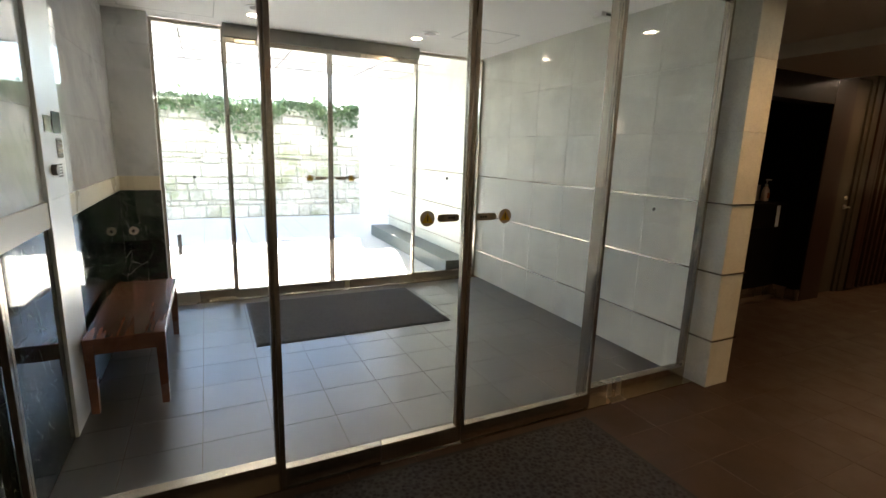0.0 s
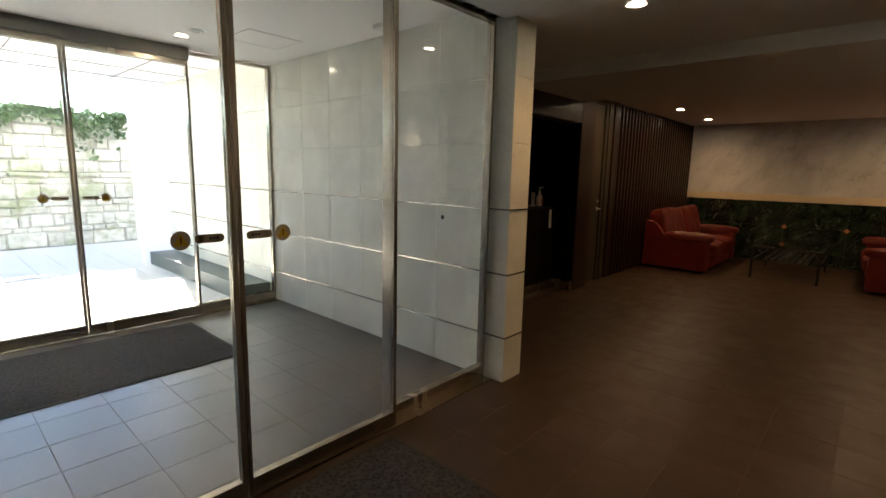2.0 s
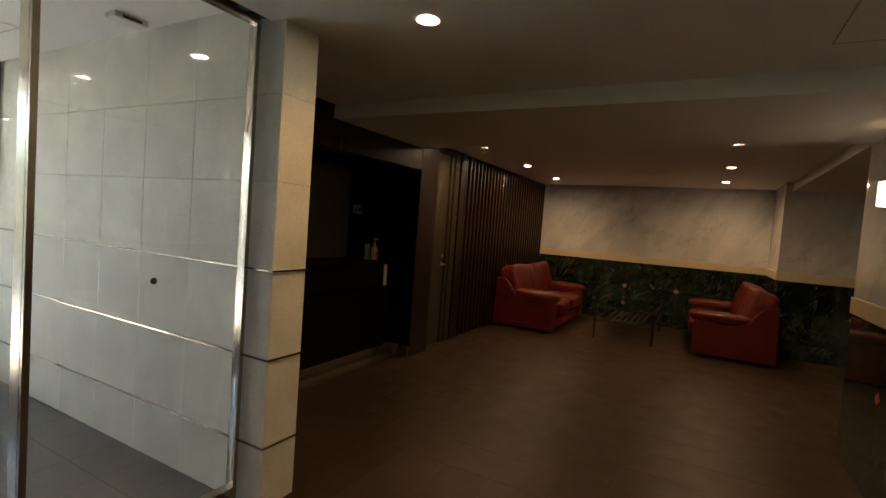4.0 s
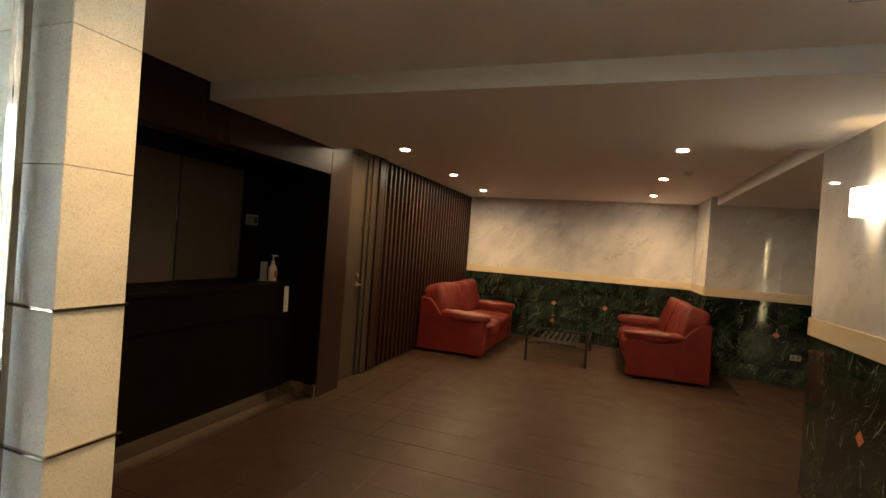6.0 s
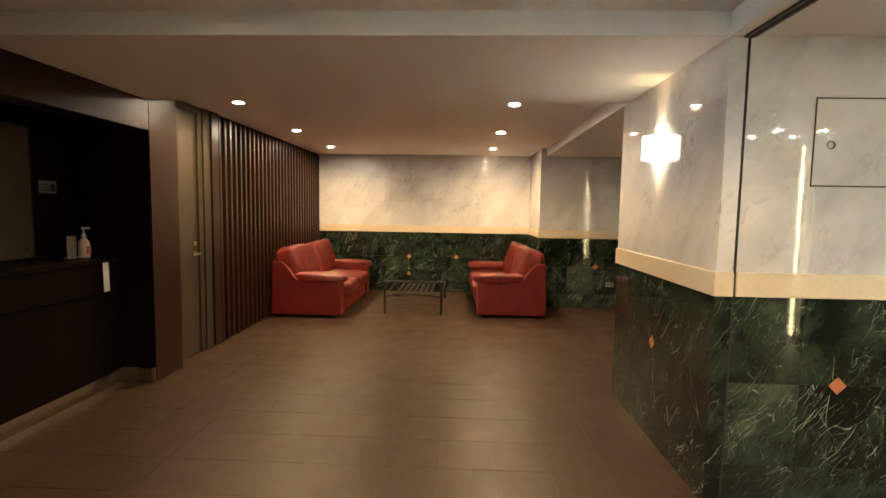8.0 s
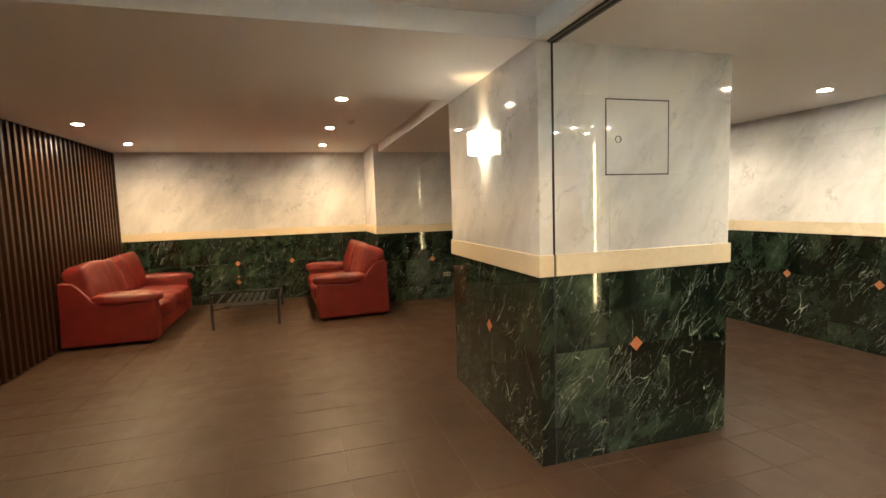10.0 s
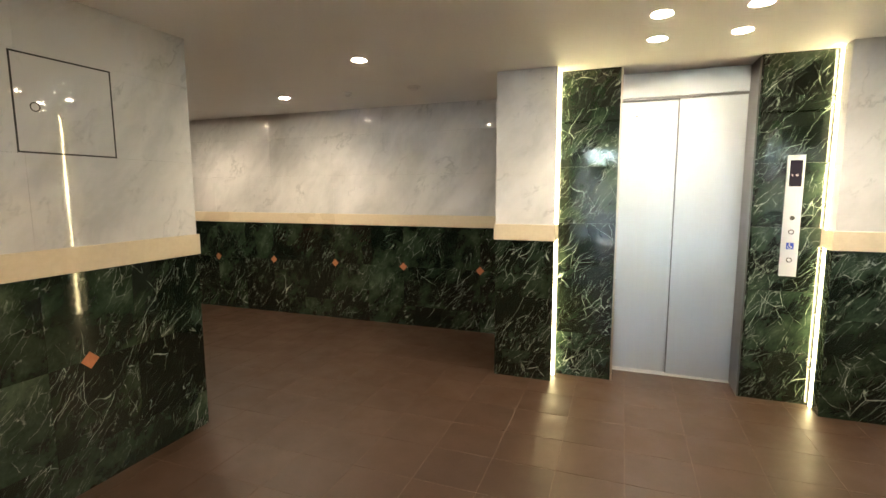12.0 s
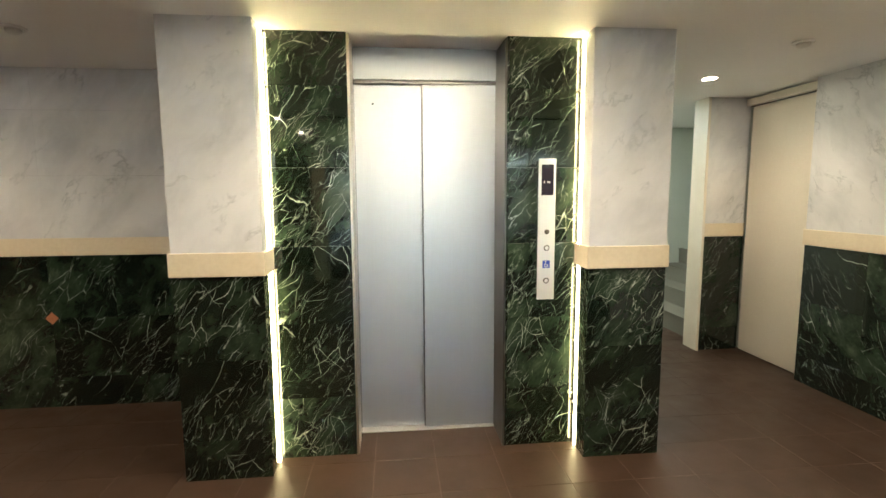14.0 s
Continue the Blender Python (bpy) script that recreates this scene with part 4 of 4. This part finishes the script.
# access hatch in the column
ah = thing("access_hatch", "square marble access hatch with a ring pull", "access hatch")
hy0, hy1, hz0, hz1 = -2.192, -1.769, 1.604, 2.021
for a in ((hy0, hy1, hz0, hz0 + 0.007), (hy0, hy1, hz1 - 0.007, hz1), (hy0, hy0 + 0.007, hz0, hz1), (hy1 - 0.007, hy1, hz0, hz1)):
    part("frame_edge", B(CX0 - 0.0018, CX0 + 0.002, *a), INK, ah)
part("hatch_door", B(CX0 - 0.0015, CX0 + 0.002, hy0 + 0.0075, hy1 - 0.0075, hz0 + 0.0075, hz1 - 0.0075), WHITE, ah)
bm = bmesh.new()
for k in range(20):
    a, b = 2 * math.pi * k / 20, 2 * math.pi * (k + 1) / 20
    rod(bm, (CX0 - 0.004, -1.85 + 0.018 * math.cos(a), 1.80 + 0.018 * math.sin(a)), (CX0 - 0.004, -1.85 + 0.018 * math.cos(b), 1.80 + 0.018 * math.sin(b)), 0.0028, 6)
part("ring_pull", bm, DARKSTEEL, ah)

# lift
el = tagged(new("door_2"), "closed brushed steel lift door of two sliding panels", "elevator", "", "structure")
part("door_panel", B(1.515, 1.938, YE - 0.03, YE, 0.012, 2.10, bevel=0.002), DOORSTEEL, el)
part("door_panel", B(1.083, 1.532, YE + 0.003, YE + 0.03, 0.012, 2.10, bevel=0.002), DOORSTEEL, el)
# added dark strip that draws the seam line between the panels
part("door_seam", B(1.5325, 1.5375, YE + 0.0005, YE + 0.024, 0.014, 2.098), DARKSTEEL, el, "dark strip added to draw the door seam")
part("jamb", B(1.925, 1.9379, YE, YI + 0.004, 0.0, 2.29), STEEL, el)
# this jamb is darker: the reflected dark green is put into its steel
part("jamb", B(1.0895, 1.100, YE + 0.031, YI + 0.004, 0.0, 2.29), DARKSTEEL, el)
part("transom", B(1.10, 1.925, YE - 0.03, YE + 0.05, 2.118, 2.295, bevel=0.002), DOORSTEEL, el)
part("door_head_gap", B(1.09, 1.935, YE - 0.02, YE + 0.034, 2.101, 2.118), DARKSTEEL, el)
part("sill", B(1.09, 1.935, YE - 0.05, YE + 0.05, -0.004, 0.006), ALU, el, "grooved metal door sill")
part("sensor_dot", R((1.82, YE, 1.99), (1.82, YE + 0.003, 1.99), 0.006, 14), INK, el)
for nm, a in (("wall_lift_back", (1.0, 2.0, -4.62, -4.53, 0, 2.3)),):
    solid(nm, "plain wall behind the lift door", "wall", B(*a), CORE)
cp = thing("lift_call_panel", "brushed steel lift call panel on green marble", "call panel", at=(-0.02, 0, 0))
yp = YI + 0.012
part("plate", B(0.832, 0.929, YI, yp, 0.868, 1.656, bevel=0.002), PANELSTEEL, cp)
disp = part("display", B(0.846, 0.914, yp, yp + 0.002, 1.456, 1.624), DISPLAY, cp, "dark floor display window")
for x in (0.867, 0.876, 0.897):
    part("red_segment", B(x, x + 0.0035, yp + 0.002, yp + 0.003, 1.522, 1.534), REDGLOW, disp)
part("key_switch_plate", B(0.872, 0.918, yp, yp + 0.0015, 1.235, 1.270), PANELSTEEL, cp)
part("key_switch", R((0.881, yp, 1.253), (0.881, yp + 0.006, 1.253), 0.014, 24), STEEL, cp)
for z in (1.162, 0.977):
    bt2 = part("call_button", R((0.880, yp, z), (0.880, yp + 0.005, z), 0.016, 28), STEEL, cp)
    part("button_cap", R((0.880, yp + 0.005, z), (0.880, yp + 0.007, z), 0.011, 28), PANELSTEEL, bt2)
sg = part("accessible_sign", B(0.859, 0.901, yp, yp + 0.0015, 1.048, 1.091), BLUE, cp, "blue wheelchair sign")
bm = bmesh.new()
yy = yp + 0.002
for k in range(12):
    a, b = math.pi * (0.75 + 1.4 * k / 12), math.pi * (0.75 + 1.4 * (k + 1) / 12)
    rod(bm, (0.882 - 0.010 * math.cos(a), yy, 1.063 + 0.010 * math.sin(a)), (0.882 - 0.010 * math.cos(b), yy, 1.063 + 0.010 * math.sin(b)), 0.0016, 6)
rod(bm, (0.884, yy, 1.079), (0.882, yy, 1.068), 0.0018, 6)
rod(bm, (0.882, yy, 1.068), (0.873, yy, 1.067), 0.0018, 6)
rod(bm, (0.873, yy, 1.067), (0.869, yy, 1.057), 0.0018, 6)
rod(bm, (0.884, yy - 0.0005, 1.0835), (0.884, yy + 0.001, 1.0835), 0.0032, 10)
part("pictogram", bm, WHITEPL, sg)
for x in (2.3465, 0.6765):
    ls = thing("led_strip", "tall lit warm white light strip beside the lift", "light strip", "lift light strips")
    part("tube", B(x + 0.004, x + 0.0105, YI + 0.034, YI + 0.047, 0.004, 2.296), LED, ls, "glowing diffuser tube")
    for z in (0.25, 0.62, 1.05, 1.60, 2.02):
        part("clip", B(x + 0.0036, x + 0.0134, YI + 0.001, YI + 0.0485, z, z + 0.006), WHITEPL, ls)

# sliding side door and stair
wdoor = tagged(new("door_3"), "closed cream painted sliding door on a top track", "door", "", "structure")
part("door_leaf", B(-1.52, -1.48, -5.66, -4.935, 0.01, 2.215, bevel=0.002), BEIGE, wdoor)
part("top_track", B(-1.525, -1.43, -5.68, -4.20, 2.225, 2.285, bevel=0.003), BEIGE, wdoor)
part("track_slot", B(-1.50, -1.47, -5.68, -4.94, 2.218, 2.2245), DARKSTEEL, wdoor)
stair = tagged(new("stair"), "stone stair rising behind the opening", "stair", "", "structure")
for k in range(7):
    x = -1.22 - 0.28 * k
    part("step", B(x - 0.30, x, -7.59, -5.87, 0.18 * k + (0.002 if k else 0), 0.18 * (k + 1)), CONCRETE, stair)
    part("nosing", B(x - 0.04, x + 0.012, -7.59, -5.87, 0.18 * (k + 1) + 0.001, 0.18 * (k + 1) + 0.012, bevel=0.003), CONCRETE, stair)
# added fill: an unseen lamp and glowing panel that brighten the stairwell
d = bpy.data.lights.new("stair_fill_lamp", "AREA")
d.energy, d.color, d.size = 0.8, (1.0, 0.98, 0.82), 0.5
new("stair_fill_lamp", d).matrix_world = pose(-0.6, -6.8, 2.27)
fl = thing("stair_light", "unseen square glowing panel added to brighten the stairwell", "ceiling light")
part("diffuser", B(-0.85, -0.35, -7.05, -6.55, 2.28, 2.297), glow("cool_glow", (0.85, 1.0, 0.95), 0.5), fl)


# ---- vestibule things ----
bn = thing("bench", "red-brown wooden bench against the marble wall", "bench")
bx0, bx1, by0, by1, bz = -0.655, -0.270, 2.55, 3.76, 0.44
part("seat", B(bx0, bx1, by0, by1, bz - 0.035, bz, bevel=0.006), BENCHWOOD, bn)
for x in (bx0 + 0.025, bx1 - 0.025):
    part("apron", B(x - 0.012, x + 0.012, by0 + 0.05, by1 - 0.05, bz - 0.10, bz - 0.036), BENCHWOOD, bn)
    for y in (by0 + 0.045, by1 - 0.045):
        bm = bmesh.new()
        bmesh.ops.create_cone(bm, cap_ends=True, segments=4, radius1=0.026, radius2=0.036, depth=bz - 0.036, matrix=Matrix.Translation((x, y, (bz - 0.036) / 2)) @ Matrix.Rotation(radians(45), 4, "Z"))
        part("leg", bm, BENCHWOOD, bn)
for y in (by0 + 0.045, by1 - 0.045):
    part("apron", B(bx0 + 0.045, bx1 - 0.045, y - 0.012, y + 0.012, bz - 0.10, bz - 0.036), BENCHWOOD, bn)

ic = thing("intercom_pilaster", "tall brushed steel intercom panel on the marble wall", "intercom")
part("plate", B(XV, XV + 0.018, 2.36, 2.74, 0.0, 2.495, bevel=0.003), PANELSTEEL, ic)
part("camera_window", B(XV + 0.018, XV + 0.021, 2.57, 2.715, 1.495, 1.60), DISPLAY, ic, "dark glass camera window")
part("sensor_window", B(XV + 0.018, XV + 0.021, 2.43, 2.55, 1.50, 1.575), DISPLAY, ic)
kp = part("keypad", B(XV + 0.018, XV + 0.020, 2.60, 2.70, 1.375, 1.475), DARKSTEEL, ic)
for r in range(4):
    for cI in range(3):
        part("key", B(XV + 0.020, XV + 0.024, 2.608 + cI * 0.031, 2.630 + cI * 0.031, 1.382 + r * 0.023, 1.398 + r * 0.023), STEEL, kp)
for k in range(5):
    part("speaker_slot", B(XV + 0.018, XV + 0.0195, 2.58, 2.66, 1.285 + k * 0.014, 1.292 + k * 0.014), BLACK, ic)
part("key_knob", R((XV + 0.018, 2.485, 1.325), (XV + 0.04, 2.485, 1.325), 0.026, 24), DARKSTEEL, ic)
pk = thing("round_pull", "round bronze wall disc on the marble pier", "wall fitting")
part("disc", R((-0.60, 4.42, 0.72), (-0.60, 4.405, 0.72), 0.036, 28), PLAQUE, pk)
part("boss", R((-0.60, 4.405, 0.72), (-0.60, 4.395, 0.72), 0.014, 20), STEEL, pk)


def outline(name, label, x0, x1, y0, y1, z, w=0.006):
    e = thing(name, label, "access panel")
    for a in ((x0, x1, y0, y0 + w), (x0, x1, y1 - w, y1), (x0, x0 + w, y0 + w, y1 - w), (x1 - w, x1, y0 + w, y1 - w)):
        part("frame_edge", B(*a, z - 0.003, z - 0.0005), plain("grey_gap", (0.42, 0.42, 0.41), 0.6), e)
    part("panel", B(x0 + w, x1 - w, y0 + w, y1 - w, z - 0.002, z - 0.0003), PAINT, e)


outline("ceiling_hatch", "white ceiling access panel in the vestibule", -0.556, 0.117, 3.76, 4.31, Z_VEST)
outline("ceiling_hatch", "white ceiling access panel near the granite wall", 2.09, 2.56, 3.42, 3.84, Z_VEST)
outline("ceiling_hatch", "white ceiling access panel in the entry", 3.43, 3.886, -1.22, -0.77, Z_ENTRY)
vg = thing("ceiling_vent", "small grey ceiling vent grille", "vent")
part("frame", B(-0.66, -0.50, 3.72, 3.86, Z_VEST - 0.008, Z_VEST - 0.0005), plain("vent_grey", (0.35, 0.35, 0.35), 0.5), vg)
for k in range(5):
    part("slat", B(-0.65, -0.51, 3.735 + k * 0.025, 3.747 + k * 0.025, Z_VEST - 0.012, Z_VEST - 0.0082), DARKSTEEL, vg)


def detector(x, y, z, label, r=0.05):
    e = thing("smoke_detector", label, "smoke detector", "ceiling detectors", at=(x, y, z))
    part("base", R((0, 0, -0.001), (0, 0, -0.012), r, 28), WHITEPL, e)
    part("dome", lathe([(0.0, -0.036), (r * 0.35, -0.035), (r * 0.62, -0.026), (r * 0.66, -0.013), (0.0, -0.0125)]), WHITEPL, e, smooth=True)


detector(3.565, -4.27, Z_HALL, "white round smoke detector on the hall ceiling", 0.055)
detector(4.22, -4.30, Z_HALL, "flat white ceiling sensor in the hall", 0.04)
detector(-0.58, -4.16, Z_HALL, "white round smoke detector beside the stair", 0.055)
detector(7.4, -0.75, Z_LOUNGE, "white round smoke detector on the lounge ceiling", 0.05)
eg = thing("emergency_light", "white rectangular ceiling sensor unit", "ceiling sensor")
part("housing", B(0.33, 0.48, -3.47, -3.36, Z_HALL - 0.03, Z_HALL - 0.0005, bevel=0.006), WHITEPL, eg)
for x in (0.41, 1.857):
    rs = thing("ceiling_speaker", "round ceiling fitting with a grey grille", "ceiling speaker", "round ceiling fittings", at=(x, 3.795, Z_VEST))
    part("ring", R((0, 0, -0.001), (0, 0, -0.006), 0.085, 32), WHITEPL, rs)
    part("grille", R((0, 0, -0.006), (0, 0, -0.009), 0.055, 32), DARKSTEEL, rs)
ds = thing("door_sensor", "white door motion sensor on the vestibule ceiling", "door sensor")
part("housing", B(2.62, 2.80, 2.48, 2.58, Z_VEST - 0.035, Z_VEST - 0.0005, bevel=0.008), WHITEPL, ds)
part("lens", B(2.66, 2.76, 2.475, 2.48, Z_VEST - 0.028, Z_VEST - 0.012), DISPLAY, ds)

# ---- outside ----
for k in range(4):
    solid("trim_soffit_joint", "dark joint line in the porch soffit", "trim", B(-3.4, 2.85, 5.2 + k * 0.75, 5.212 + k * 0.75, 2.612, 2.6195), DARKSTEEL)
for k in range(5):
    solid("trim_soffit_joint", "dark joint line in the porch soffit", "trim", B(-2.6 + k * 1.2, -2.588 + k * 1.2, 4.6, 7.6, 2.610, 2.6185), DARKSTEEL)
bo = thing("bollard", "slim dark post on the porch", "bollard")
part("post", R((-0.39, 6.82, -0.01), (-0.39, 6.82, 0.26), 0.025, 20), IRON, bo)
part("cap", R((-0.39, 6.82, 0.26), (-0.39, 6.82, 0.275), 0.029, 20), IRON, bo)
def rubble_stone():
    """Weathered pale stone with mossy and dark stains."""
    m, nt, b = mat("rubble_stone", 0.85)
    v = coords(nt, (1, 1, 1), 5.0)
    c = ramp(nt, noise_tex(nt, v, 9, 6, 0.7), [(0.32, (0.42, 0.41, 0.34)), (0.50, (0.64, 0.63, 0.54)), (0.68, (0.74, 0.73, 0.66))])
    place = coords(nt)
    moss = ramp(nt, noise_tex(nt, place, 1.7, 6, 0.7), [(0.50, 0.0), (0.64, 0.7)])
    c = mix(nt, moss, c, (0.26, 0.30, 0.13))
    oi = nt.nodes.new("ShaderNodeObjectInfo")
    nt.links.new(mix(nt, 1.0, c, ramp(nt, oi.outputs["Random"], [(0.0, 0.85), (1.0, 1.1)]), "MULTIPLY"), b.inputs["Base Color"])
    bump(nt, b, noise_tex(nt, v, 25, 5, 0.7), 0.6, 0.03)
    return m


STONE = rubble_stone()
rw = solid("wall_retaining", "rough stone retaining wall with ivy", "wall", B(-9.0, 3.1, 10.3, 10.8, -0.05, 2.30), grained("mortar", (0.42, 0.41, 0.33), (0.55, 0.53, 0.45), 30, 0.95))
rnd = random.Random(5)
z = 0.0
while z < 2.26:
    h = rnd.choice((0.10, 0.13, 0.17, 0.21, 0.26))
    x = -6.5 + rnd.random() * 0.3
    while x < 3.05:
        w = rnd.choice((0.14, 0.19, 0.25, 0.32, 0.41, 0.52))
        b = min(x + w, 3.09)
        if b - x > 0.08:
            st1 = piece("stone", (round(b - x - 0.012, 2), 0.10, h - rnd.choice((0.004, 0.012, 0.026))), ((x + b) / 2, 10.335 - rnd.random() * 0.05, z + h / 2 + rnd.uniform(-0.012, 0.012)), STONE, rw, 0.022)
            st1.rotation_euler = (rnd.uniform(-0.05, 0.05), rnd.uniform(-0.05, 0.05), rnd.uniform(-0.06, 0.06))
        x += w
    z += h
solid("wall_garden", "white rendered garden wall", "wall", B(3.1, 14, 10.3, 10.6, -0.05, 3.4), PAINT)
solid("bank", "planted earth bank above the retaining wall", "ground", B(-9.0, 3.1, 10.8, 14.0, -0.05, 2.22), grained("earth", (0.05, 0.06, 0.03), (0.09, 0.10, 0.05), 12, 0.95))


def leaves(name, label, category, n, place, size, material):
    verts, faces = [], []
    for _ in range(n):
        c, s = place(rnd), size * (0.6 + 0.8 * rnd.random())
        m = Euler((rnd.uniform(-1.2, 0.6) + 1.2, rnd.uniform(-0.8, 0.8), rnd.uniform(0, 6.28))).to_matrix()
        k = len(verts)
        for p in ((0, -1, 0), (0.7, -0.2, 0.12), (0.45, 0.6, 0.05), (0, 1.1, -0.1), (-0.45, 0.6, 0.05), (-0.7, -0.2, 0.12)):
            verts.append(tuple(Vector(c) + m @ (Vector(p) * s)))
        faces += [(k, k + 1, k + 2, k + 3), (k, k + 3, k + 4, k + 5)]
    me = bpy.data.meshes.new(name)
    me.from_pydata(verts, [], faces)
    me.materials.append(material)
    return tagged(new(name, me), label, category, "", "stuff")


IVY = grained("ivy_leaf", (0.05, 0.10, 0.035), (0.13, 0.20, 0.085), 4, 0.5)


def ivy_place(r):
    x = r.uniform(-1.6, 3.0)
    hang = 0.16 + 1.7 * max(0.0, noise.noise(Vector((x * 0.9, 3.1, 0))) + 0.2) + 0.25 * noise.noise(Vector((x * 4, 0, 0)))
    return (x, 10.16 - r.random() * 0.12, 2.36 - abs(r.gauss(0, 0.55)) * hang)


leaves("ivy", "green ivy hanging over the stone wall", "ivy", 2600, ivy_place, 0.042, IVY)
leaves("hedge", "low green planting on top of the stone wall", "plants", 600, lambda r: (r.uniform(-6, 3.0), r.uniform(10.3, 11.6), 2.25 + abs(r.gauss(0, 0.13))), 0.05, IVY)
